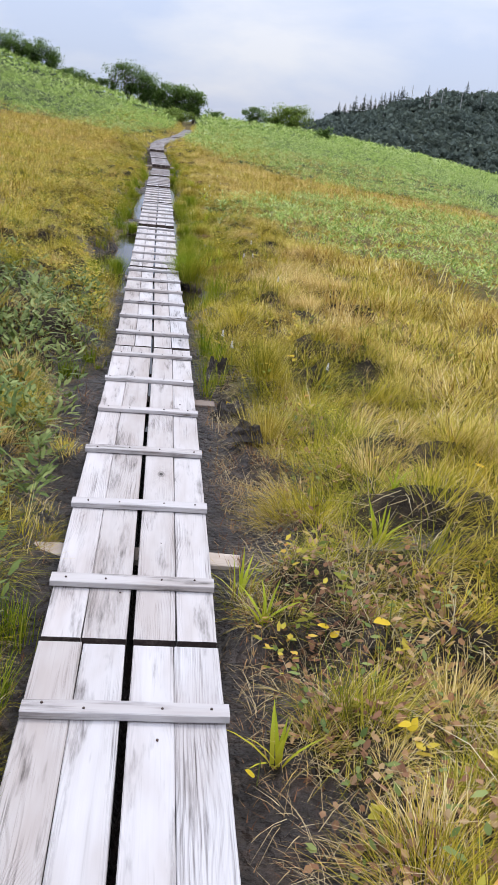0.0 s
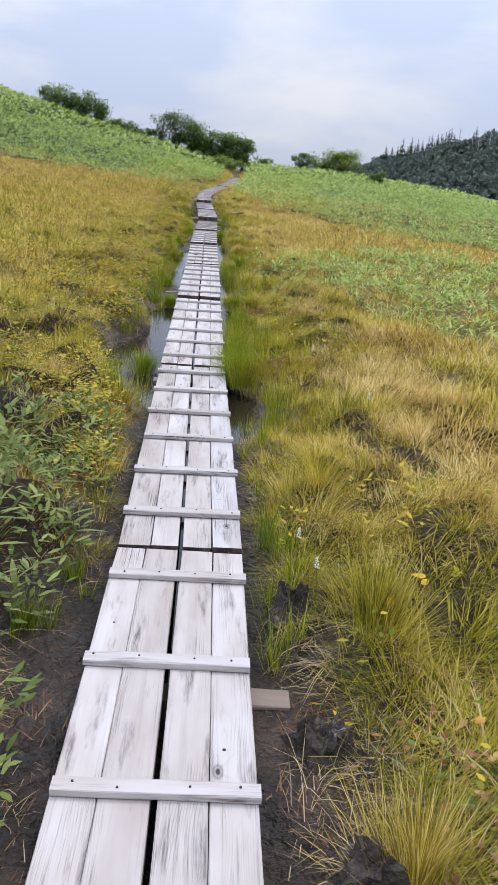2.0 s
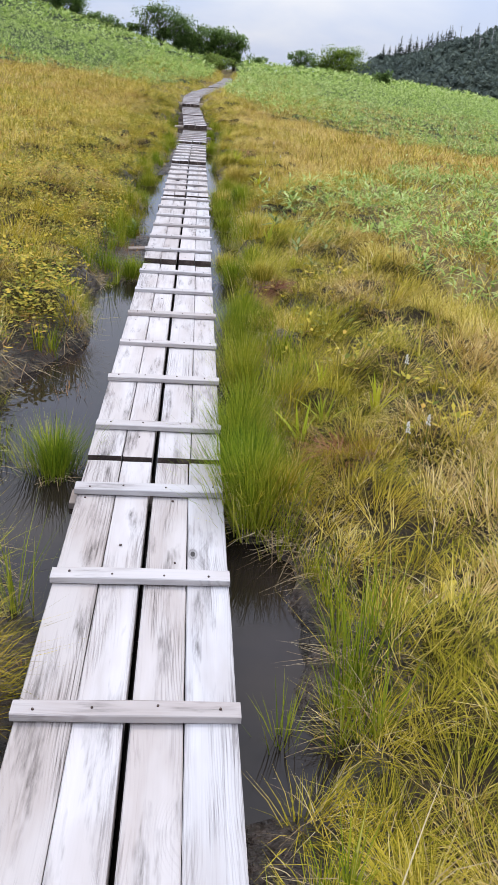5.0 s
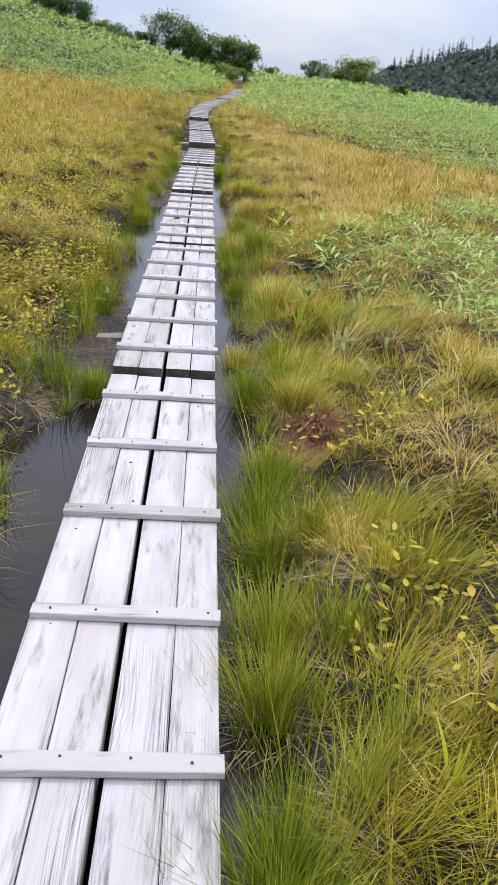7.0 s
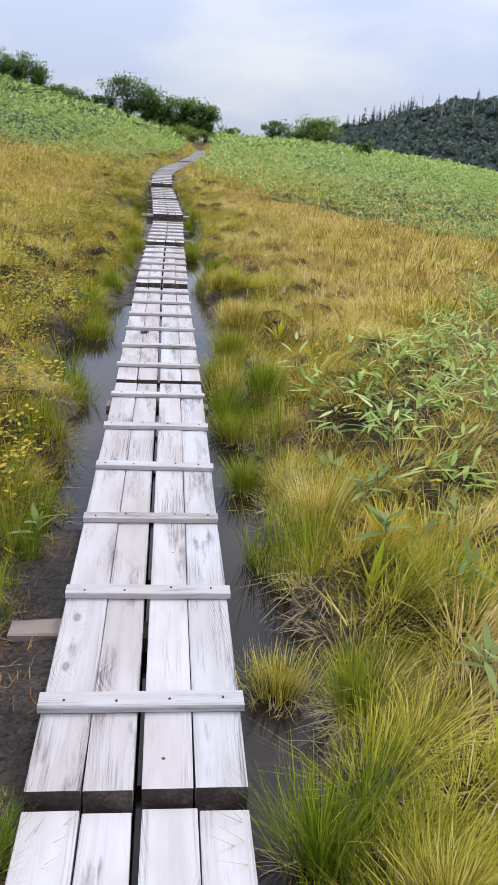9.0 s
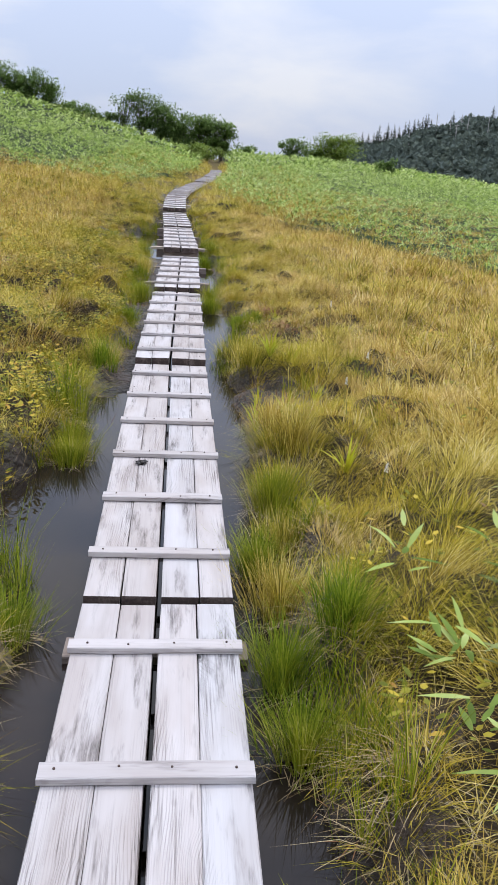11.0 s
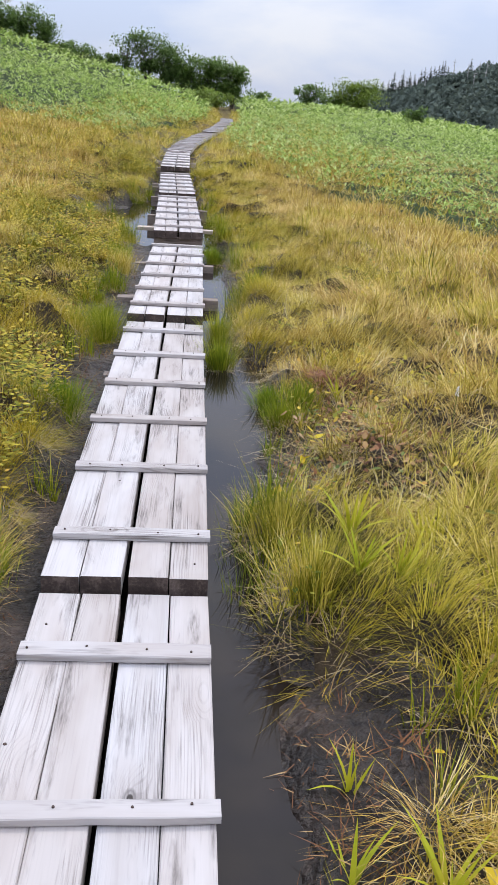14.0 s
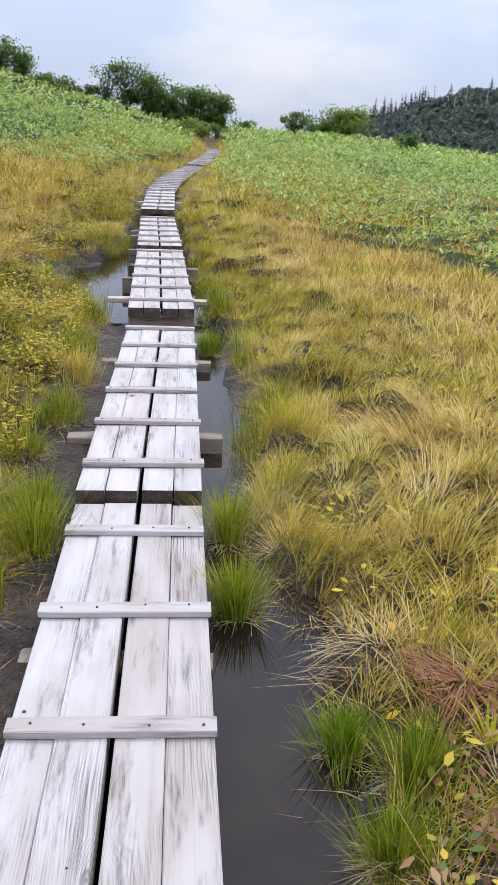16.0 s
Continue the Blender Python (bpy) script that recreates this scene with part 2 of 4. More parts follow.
RUST = grass_material("rusty_withered_blades", (
    [(0.0, (0.10, 0.03, 0.02)), (0.5, (0.26, 0.10, 0.06)), (1.0, (0.55, 0.36, 0.24))],
    [(0.0, (0.12, 0.04, 0.02)), (0.5, (0.32, 0.14, 0.07)), (1.0, (0.58, 0.40, 0.26))]), 0.9, thin=0.15)
PETAL = plain("white_petals", [(0.3, (0.62, 0.58, 0.50)), (0.7, (0.82, 0.80, 0.74))], 60, 0.7)
STRAW = grass_material("dead_straw_blades", (
    [(0.0, (0.22, 0.15, 0.07)), (0.5, (0.46, 0.37, 0.20)), (1.0, (0.68, 0.60, 0.40))],
    [(0.0, (0.16, 0.09, 0.05)), (0.5, (0.40, 0.29, 0.15)), (1.0, (0.60, 0.50, 0.30))]), 0.8, thin=0.2)
BAMBOO = grass_material("bamboo_grass_leaves", (
    [(0.0, (0.065, 0.105, 0.017)), (0.3, (0.19, 0.30, 0.05)), (0.6, (0.44, 0.57, 0.13)), (1.0, (0.74, 0.80, 0.38))],
    [(0.0, (0.075, 0.105, 0.022)), (0.3, (0.22, 0.31, 0.065)), (0.6, (0.46, 0.56, 0.17)), (1.0, (0.74, 0.78, 0.43))]), 0.16, 0.6, 0.44, 0.1)
SASA = grass_material("old_bamboo_grass_leaves", (
    [(0.0, (0.06, 0.10, 0.025)), (0.4, (0.11, 0.155, 0.035)), (1.0, (0.30, 0.35, 0.11))],
    [(0.0, (0.07, 0.11, 0.03)), (0.4, (0.13, 0.17, 0.04)), (1.0, (0.34, 0.36, 0.13))]), 0.9, 0.55, 0.2, 0.15)
HERB = grass_material("autumn_herb_leaves", (
    [(0.0, (0.04, 0.06, 0.012)), (0.3, (0.14, 0.17, 0.025)), (0.58, (0.40, 0.36, 0.05)), (0.8, (0.66, 0.50, 0.07)), (0.92, (0.52, 0.25, 0.07)), (1.0, (0.30, 0.11, 0.06))],
    [(0.0, (0.06, 0.09, 0.018)), (0.35, (0.26, 0.26, 0.035)), (0.7, (0.62, 0.46, 0.06)), (0.9, (0.50, 0.26, 0.08)), (1.0, (0.28, 0.10, 0.055))]), 1.4, 0.55, 0.3)
LITTERLEAF = grass_material("fallen_leaves", (
    [(0.0, (0.08, 0.04, 0.025)), (0.5, (0.25, 0.14, 0.08)), (1.0, (0.48, 0.34, 0.21))],
    [(0.0, (0.07, 0.03, 0.02)), (0.5, (0.28, 0.13, 0.06)), (1.0, (0.58, 0.40, 0.12))]), 1.2, 0.7, 0.15)
STRAP = grass_material("lily_strap_leaves", (
    [(0.0, (0.16, 0.28, 0.02)), (0.5, (0.36, 0.44, 0.03)), (1.0, (0.62, 0.52, 0.04))],
    [(0.0, (0.24, 0.32, 0.02)), (0.5, (0.50, 0.50, 0.03)), (1.0, (0.66, 0.46, 0.05))]), 0.9, 0.5, 0.35, 0.2)
BUSH = grass_material("shrub_leaves", (
    [(0.0, (0.06, 0.10, 0.025)), (0.5, (0.14, 0.22, 0.05)), (1.0, (0.28, 0.38, 0.11))],
    [(0.0, (0.07, 0.11, 0.035)), (0.5, (0.15, 0.23, 0.07)), (1.0, (0.28, 0.37, 0.14))]), 0.5, 0.5, 0.35)
PALEBUSH = grass_material("yellow_green_shrub_leaves", (
    [(0.0, (0.10, 0.17, 0.03)), (0.5, (0.23, 0.32, 0.05)), (1.0, (0.38, 0.44, 0.11))],
    [(0.0, (0.11, 0.17, 0.035)), (0.5, (0.24, 0.32, 0.07)), (1.0, (0.38, 0.43, 0.12))]), 0.5, 0.5, 0.3)
# leaf colour lifted towards blue-grey: distance haze painted into the far trees
HAZED_WOOD = grass_material("hazed_woodland_leaves", (
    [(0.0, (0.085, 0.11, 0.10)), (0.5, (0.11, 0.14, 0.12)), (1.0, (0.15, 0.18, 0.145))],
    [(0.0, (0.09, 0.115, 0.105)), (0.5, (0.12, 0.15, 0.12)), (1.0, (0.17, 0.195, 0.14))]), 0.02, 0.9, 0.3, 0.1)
BARK = plain("grey_bark", [(0.3, (0.05, 0.04, 0.032)), (0.7, (0.16, 0.13, 0.11))], 6, 0.9)
DEADWOOD = plain("bleached_dead_trunk", [(0.3, (0.28, 0.27, 0.26)), (0.7, (0.50, 0.48, 0.45))], 0.6, 0.9)


# ---- plan ----
JOINT_Y = (-5.0, -1.45, 2.14, 5.785, 9.275, 12.78, 16.25, 19.75, 23.18, 26.58, 30.12, 33.58, 37.05, 40.5, 43.9, 47.2, 50.4, 53.5, 57.0)
JOINT_X = (0.05, 0.0, -0.062, -0.125, -0.235, -0.327, -0.41, -0.512, -0.582, -0.64, -0.81, -1.0, -1.09, -1.02, -0.80, -0.50, -0.16, 0.10, 0.12)
# height of each section's near and far end
ENDS = ((0.25, 0.21), (0.20, 0.11), (0.10, 0.025), (0.025, -0.02), (-0.012, -0.022), (0.012, -0.008), (0.008, -0.02), (0.022, -0.025), (0.025, -0.04),
        (0.10, 0.09), (0.13, 0.13), (0.24, 0.30), (0.32, 0.32), (0.34, 0.33), (0.36, 0.36), (0.42, 0.50), (0.53, 0.62), (0.63, 0.66))
# distance from the boards' middle line to the far bank of the ditch on each side
DITCH_L = ((-3, .34), (3, .29), (4.2, .28), (4.6, .30), (4.75, .48), (5.05, .50), (5.4, .33), (5.8, .29), (7, .28), (8, .34), (9.0, .55), (9.8, .80), (10.4, .68), (11.0, .44), (12, .53), (13, .50), (13.8, .44), (15.1, .45), (16, .46),
           (16.6, .62), (17.4, .72), (18.2, .50), (19, .50), (19.8, .38), (22, .38), (23.6, .46), (26.0, .46), (27, .46), (27.8, .80), (28.7, 1.10), (30, .95), (30.8, .60), (31.3, .42), (33, .34), (36, .28))
DITCH_R = ((-3, .32), (2.6, .32), (3.0, .42), (3.6, .56), (4.3, .58), (4.8, .54), (5.2, .36), (7.5, .30), (8.1, .54), (8.65, .50), (9.0, .28), (9.9, .42), (10.4, .56), (10.9, .42), (11.25, .48), (11.5, .70), (11.72, .68), (11.95, .40), (12.2, .42), (12.4, .56), (12.6, .44), (13.2, .54),
           (14.7, .43), (15.5, .56), (16.0, .44), (16.9, .50), (17.8, .44), (18.5, .48), (18.8, .60), (19.05, .80), (19.3, .76), (19.5, .42), (19.8, .34), (20.3, .34), (21.4, .56), (22.1, .64), (22.7, .54), (23.2, .37),
           (24.4, .57), (25.7, .54), (27, .42), (29, .38), (31, .30), (36, .28))
WATER_Z = -0.13


def middle(y):
    return np.interp(y, JOINT_Y, JOINT_X)


def ripple(x, y, s, seed=0.0):
    """Smooth uneven field of about -1 to 1 with a wavelength near s metres."""
    k = 2 * math.pi / s
    r = 0
    for q in range(5):
        a = 1.3 * q + seed * 2.1 + 0.4
        f = k * (0.7 + 0.22 * q)
        r = r + np.sin(f * (x * math.cos(a) + y * math.sin(a)) + 2.7 * q + seed * 5.3 + 0.9 * np.sin(f * 0.43 * (y * math.cos(a) - x * math.sin(a)) + seed + q))
    return r / 3.2


def base_height(y):
    b = np.interp(y, (-40, -3, 1.5, 6, 22, 26, 30.5, 34, 38, 42, 46, 50, 54, 60, 70, 76, 82, 100, 160, 400), (0.6, 0.2, 0.10, 0.0, 0.0, 0.0, 0.02, 0.16, 0.27, 0.29, 0.34, 0.47, 0.58, 0.69, 1.0, 1.2, 1.1, 0.0, -8, -30))
    return b


# bare places among the grass: along the path, offset, half length, half width
BARE = ((2.15, 0.56, 0.16, 0.17), (1.45, 0.42, 0.38, 0.16), (2.95, 1.02, 0.13, 0.20), (3.7, 0.50, 0.55, 0.15), (4.55, 0.46, 0.25, 0.14), (2.35, -0.42, 0.40, 0.14), (3.5, -0.46, 0.35, 0.12), (4.25, -0.44, 0.30, 0.11), (5.15, -0.45, 0.62, 0.16), (6.55, -0.66, 0.22, 0.14),
        (12.12, 0.70, 0.17, 0.20), (13.6, 0.52, 0.22, 0.10), (13.2, -0.50, 0.60, 0.16), (20.75, 0.60, 0.40, 0.16), (21.15, 0.86, 0.16, 0.15), (22.1, -0.44, 0.50, 0.14), (18.8, 0.55, 0.25, 0.12), (18.7, -0.50, 0.30, 0.12), (10.5, -0.60, 0.5, 0.2))


def bare(d, y):
    """How bare the peat lies, 0 to 1."""
    b = 0 * d * y
    for cy, cd, ry, rd in BARE:
        b = np.maximum(b, np.clip((1.2 - np.hypot((y - cy) / ry, (d - cd) / rd) - 0.22 * ripple(d, y, 0.32, 52)) / 0.35, 0, 1))
    return b


def ground_height(x, y):
    x, y = np.asarray(x, float), np.asarray(y, float)
    d = x - middle(y)
    edge = np.where(d < 0, np.interp(y, *zip(*DITCH_L)), np.interp(y, *zip(*DITCH_R))) + 0.02 + 0.08 * ripple(x, y, 0.75, 3)
    a = np.abs(d)
    bank = np.clip((a - edge) / 0.12, 0, 1)
    bank = bank * bank * (3 - 2 * bank)
    hump = (0.04 * ripple(x, y, 0.55, 1) * np.clip(2.4 - a, 0, 1) + 0.06 * ripple(x, y, 1.7, 2)) * np.clip((a - edge) / 0.3, 0, 1) * np.clip(40 / (1 + a + 0 * y), 0, 1)
    slope_l = np.interp(y, (-10, 8, 38, 72, 90), (0.06, 0.085, 0.105, 0.235, 0.235))
    left = slope_l * np.clip(a - 0.7, 0, 60) * (d < 0)
    right = -0.0038 * np.clip(a - 1.5, 0, 60) ** 2 * (d > 0)
    under = -0.185 + 0.018 * ripple(x, y, 0.35, 4) + 0.03 * np.clip(ripple(x, y, 1.1, 5), 0, 1)
    under = under + 0.09 * (d < 0) * np.interp(y, (8.2, 8.5, 12.3, 12.8, 14.2, 14.7, 18.9, 19.6, 26.6, 27.6), (1, 0, 0, 0.9, 0.9, 0, 0, 1, 1, 0)) + 0.08 * (d > 0) * np.interp(y, (7.5, 7.9), (1, 0))
    shelf = np.clip((a - 0.40) / 0.1, 0, 1) * (d > 0)
    under = under + (0.085 + 0.035 * ripple(x, y, 0.22, 6)) * shelf * np.maximum(np.interp(y, (11.9, 12.25, 12.5, 12.7, 18.2, 18.6, 19.3, 19.6), (0, 0.9, 0.9, 0, 0, 1, 1, 0)), 0.9 * np.clip(1.6 * ripple(x, y, 1.5, 54), 0, 1))
    top = -0.05 + 0.05 * np.clip(a - edge, 0, 1) + 0.075 * np.clip(ripple(x, y, 0.62, 51), 0, 1) * np.clip((a - edge) / 0.12, 0, 1) * np.clip(2.4 - a, 0, 1) * (1 - bare(d, y)) - 0.04 * bare(d, y)
    top = top + 0.13 * (d < 0) * np.clip(ripple(x, y, 0.95, 61) + 0.15, 0, 1) * np.clip((a - edge - 0.05) / 0.25, 0, 1) * np.clip(3.2 - a, 0, 1) * np.interp(y, (23, 24, 31.5, 33), (1, 0, 0, 1))
    h = base_height(y) + under + (top - under) * bank + hump + left + right
    far = np.clip((np.hypot(x, y) - 110) / 200, 0, 1)
    return h * (1 - far) + (-40) * far


def part(name, bm, material, parent, label=""):
    me = bpy.data.meshes.new(name)
    bm.to_mesh(me)
    bm.free()
    me.materials.append(material)
    if material in (WOOD, CLEAT):
        me.materials.append(ENDGRAIN)
    ob = new(name, me)
    ob.parent = parent
    return tagged(ob, label)


def thing(name, m, label, category, group="", kind=""):
    ob = new(name)
    ob.matrix_world = m
    return tagged(ob, label, category, group, kind)


def tri_mesh(name, verts, tris, materials, smooth=False, slot=None):
    """A mesh from arrays of points and triangles."""
    me = bpy.data.meshes.new(name)
    verts, tris = np.asarray(verts, np.float32), np.asarray(tris, np.int32)
    me.vertices.add(len(verts))
    me.vertices.foreach_set("co", verts.ravel())
    me.loops.add(tris.size)
    me.loops.foreach_set("vertex_index", tris.ravel())
    me.polygons.add(len(tris))
    me.polygons.foreach_set("loop_start", np.arange(0, tris.size, tris.shape[1], dtype=np.int32))
    me.polygons.foreach_set("use_smooth", np.full(len(tris), smooth))
    for mt in materials:
        me.materials.append(mt)
    if slot is not None:
        me.polygons.foreach_set("material_index", np.asarray(slot, np.int32))
    me.update(calc_edges=True)
    return me


def blades(root, azimuth, lean, droop, length, width, profile):
    """Points and triangles of bent blades; profile: the half widths at even steps up the blade, its tip left out."""
    n, k = len(root), len(profile)
    out = np.stack([np.cos(azimuth), np.sin(azimuth), np.zeros(n)], 1)
    side = np.stack([-np.sin(azimuth), np.cos(azimuth), np.zeros(n)], 1)
    pts = np.empty((n, 2 * k + 1, 3))
    for j in range(k + 1):
        s = j / k
        run = length * (np.sin(lean) * s + droop * s * s)
        rise_ = length * (np.cos(lean) * s - 0.75 * droop * s * s)
        c = root + out * run[:, None]
        c[:, 2] += rise_
        if j == k:
            pts[:, 2 * k] = c
        else:
            w = (0.5 * width * profile[j])[:, None] * side
            pts[:, 2 * j], pts[:, 2 * j + 1] = c - w, c + w
    t = []
    for j in range(k - 1):
        t += [(2 * j, 2 * j + 1, 2 * j + 3), (2 * j, 2 * j + 3, 2 * j + 2)]
    t.append((2 * k - 2, 2 * k - 1, 2 * k))
    tris = np.array(t)[None] + (np.arange(n) * (2 * k + 1))[:, None, None]
    return pts.reshape(-1, 3), tris.reshape(-1, 3)


RNG = np.random.default_rng(7)
GRASS, SPEAR, LEAF = (1.0, 0.8, 0.45), (1.0, 0.75), (0.35, 1.0, 0.8)


# ---- ground and water ----
def spread(near, step, reach, grow=1.14):
    v, s = [0.0], step
    while v[-1] < reach:
        if v[-1] > near:
            s *= grow
        v.append(v[-1] + s)
    return v


def build_ground():
    side = spread(1.3, 0.055, 3000)
    us = np.array([-v for v in side[:0:-1]] + side)
    fwd = spread(34, 0.09, 3000, 1.07)
    vs = np.array([-v for v in spread(1.0, 0.2, 800, 1.3)[:0:-1]] + fwd)
    U, V = np.meshgrid(us, vs)
    X = U + middle(V) * np.clip(1 - np.abs(U) / 40, 0, 1)
    Z = ground_height(X, V)
    nu, nv = len(us), len(vs)
    idx = np.arange(nu * nv).reshape(nv, nu)
    q = np.stack([idx[:-1, :-1], idx[:-1, 1:], idx[1:, 1:], idx[1:, :-1]], -1).reshape(-1, 4)
    cu, cv = 0.5 * (U[:-1, :-1] + U[1:, 1:]), 0.5 * (V[:-1, :-1] + V[1:, 1:])
    wet = np.abs(cu) < np.where(cu < 0, np.interp(cv, *zip(*DITCH_L)), np.interp(cv, *zip(*DITCH_R))) + 0.2 + 0.12 * ripple(cu, cv, 0.6, 8)
    cx = cu + middle(cv)
    naked = bare(cu, cv) > 0.3
    wet = wet | naked
    # slots 2 and 3 are the litters that carry painted shade
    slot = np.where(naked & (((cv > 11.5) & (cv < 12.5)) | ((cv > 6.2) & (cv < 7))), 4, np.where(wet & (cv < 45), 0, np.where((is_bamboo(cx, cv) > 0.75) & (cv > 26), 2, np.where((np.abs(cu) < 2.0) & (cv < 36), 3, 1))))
    me = tri_mesh("ground", np.stack([X, V, Z], -1).reshape(-1, 3), q, [MUD, THATCH, LITTER, SHADED_PEAT, REDPEAT], True, slot.ravel())
    tagged(new("ground", me), "boggy upland meadow ground with dark peat ditches", "ground", kind="structure")


def is_bamboo(x, y):
    """How far a place lies inside the bamboo grass, 0 to 1."""
    d = x - middle(y)
    wob = 1.6 * ripple(x, y, 7, 6)
    hill_l = np.clip((y - 38.5 + 0.1 * d - wob) / 1.5, 0, 1) * (d < -0.75 - 0.15 * np.clip(50 - y, 0, 20) / 2)
    edge_r = np.interp(d, (0.6, 1.4, 2.2, 3.0, 5.0, 8.0, 12.0), (46, 36, 31.5, 29.5, 25.0, 22.0, 20.0))
    hill_r = np.clip((y - edge_r - 0.5 * wob) / 1.2, 0, 1) * (d > 0.6)
    low_ = np.interp(d, (0.7, 1.0, 1.6, 2.0, 2.6, 3.3, 5, 9), (15.2, 14.0, 13.0, 11, 9.6, 8.6, 6.5, 4))
    high_ = np.interp(d, (1.0, 1.7, 3.3, 5, 9), (16.5, 18, 21.5, 20.5, 17))
    patch = 0.5 * np.clip(np.minimum(y - low_ + 0.5 * wob, high_ - y + 0.5 * wob) / 1.4, 0, 1) * (d > 0.65)
    left = np.clip(1.3 - np.hypot((d + 1.35) / 0.75, (y - 6.3) / 1.6) + 0.06 * wob, 0, 1)
    return np.maximum.reduce([hill_l, hill_r, np.clip(patch * 2.2, 0, 1), np.clip(left * 1.5, 0, 1)])


build_ground()
wy = np.linspace(4.5, 34, 60)
wx = np.linspace(-1.6, 1.4, 12)
WX, WY = np.meshgrid(wx, wy)
WX = WX + middle(WY)
wi = np.arange(WX.size).reshape(WX.shape)
wq = np.stack([wi[:-1, :-1], wi[:-1, 1:], wi[1:, 1:], wi[1:, :-1]], -1).reshape(-1, 4)
water = new("water", tri_mesh("water", np.stack([WX, WY, np.full(WX.shape, WATER_Z)], -1).reshape(-1, 3), wq, [WATER], True))
tagged(water, "still brown peat water reflecting the grey sky", "water", kind="structure")


# ---- boardwalk ----
def bar(width, length, height, chamfer, seed, steps=6, wobble=0.0015):
    """A sawn timber along y from 0, its top at z = 0, with worn edges that wander a little."""
    r = random.Random(seed)
    bm = bmesh.new()
    w, c = width / 2, chamfer
    ring = ((-w + c, 0), (w - c, 0), (w, -c), (w, -height + c), (w - c, -height), (-w + c, -height), (-w, -height + c), (-w, -c))
    rows = []
    for k in range(steps + 1):
        j = [r.uniform(-wobble, wobble) for _ in range(4)]
        e = c * 0.6 if k in (0, steps) else 0
        rows.append([bm.verts.new((x * (1 - e / w) + (j[0] if x > 0 else j[1]), length * k / steps, z + (j[2] if z > -height / 2 else j[3]) - (e if z == 0 else 0))) for x, z in ring])
    for a, b in zip(rows, rows[1:]):
        for q in range(8):
            bm.faces.new((a[q], a[(q + 1) % 8], b[(q + 1) % 8], b[q]))
    bm.faces.new(rows[0][::-1]).material_index = 1
    bm.faces.new(rows[-1]).material_index = 1
    bmesh.ops.recalc_face_normals(bm, faces=bm.faces)
    return bm


def nail_mesh():
    bm = bmesh.new()
    bmesh.ops.create_cone(bm, cap_ends=True, segments=8, radius1=0.0036, radius2=0.003, depth=0.004)
    me = bpy.data.meshes.new("nail")
    bm.to_mesh(me)
    bm.free()
    me.materials.append(NAIL)
    return me


NAIL_MESH = nail_mesh()
# first cleat from the near joint, last cleat from the far one
CLEAT_ENDS = {1: (0.31, 0.37), 2: (0.32, 0.30), 3: (0.34, 0.30), 4: (0.27, 0.33), 5: (0.31, 0.31), 6: (0.31, 0.34), 7: (0.265, 0.31), 8: (0.29, 0.14)}
PLANK_X = (-0.195, -0.0705, 0.0705, 0.195)


def boardwalk_section(k):
    y0, y1 = JOINT_Y[k], JOINT_Y[k + 1]
    x0, x1 = JOINT_X[k], JOINT_X[k + 1]
    z0, z1 = ENDS[k]
    r = random.Random(100 + k)
    gap = 0.042 if k < 3 else 0.027
    along = Vector((x1 - x0, y1 - y0, z1 - z0))
    length = along.length - gap
    yaw = math.degrees(math.atan2(-(x1 - x0), y1 - y0))
    tilt = math.degrees(math.asin((z1 - z0) / along.length))
    m = pose(x0, y0, z0) @ pose(0, 0, 0, 0, 0, yaw) @ pose(0, 0, 0, tilt, 0, 0)
    sec = thing("boardwalk_section", m, "weathered grey-white plank boardwalk section with nailed cross cleats", "boardwalk", "boardwalk sections")
    seam = (r.uniform(-0.009, 0.009), r.uniform(-0.009, 0.009))
    for n, px in enumerate(PLANK_X):
        w = 0.1225 + (seam[0], -seam[0], seam[1], -seam[1])[n]
        p = part("plank", bar(w, length + r.uniform(-0.006, 0.004), 0.075, 0.0028, 1000 * k + n, 10, 0.0011), WOOD, sec)
        p.matrix_local = pose(px + 0.5 * seam[n // 2] + r.uniform(-0.001, 0.001), r.uniform(-0.004, 0.003), r.uniform(-0.002, 0.002), r.uniform(-0.03, 0.05), r.uniform(-0.5, 0.5), 0)
    first, last = CLEAT_ENDS.get(k, (0.31, 0.25))
    step = (y1 - y0 - first - last) / 5
    for c in range(6):
        cw = 0.521 + r.uniform(-0.008, 0.010)
        cl_ = part("cleat", bar(r.uniform(0.054, 0.066), cw, 0.022, 0.0025, 5000 + 10 * k + c, 4, 0.001), CLEAT, sec)
        cl_.matrix_local = pose(-cw / 2 + r.uniform(-0.006, 0.006), first + step * c + r.uniform(-0.01, 0.01), 0.0245, 0, 0, -90 + r.uniform(-0.9, 0.9))
        for nx in (-0.215, -0.085, 0.075, 0.21):
            nl = new("nail", NAIL_MESH)
            nl.parent = cl_
            nl.location = (r.uniform(-0.012, 0.012), nx + cw / 2 + r.uniform(-0.02, 0.02), 0.001)
    if k < 11:
        for n in range(r.choice((5, 6, 7))):
            nl = new("bolt_hole" if n < 3 else "nail", NAIL_MESH)
            nl.parent = sec
            nl.scale = (1.5, 1.3, 0.7) if n < 3 else (1, 1, 1)
            nl.location = (r.choice(PLANK_X) + r.uniform(-0.04, 0.04), r.uniform(0.05, length - 0.05), 0.001)
    return sec


SECTIONS = [boardwalk_section(k) for k in range(len(ENDS))]


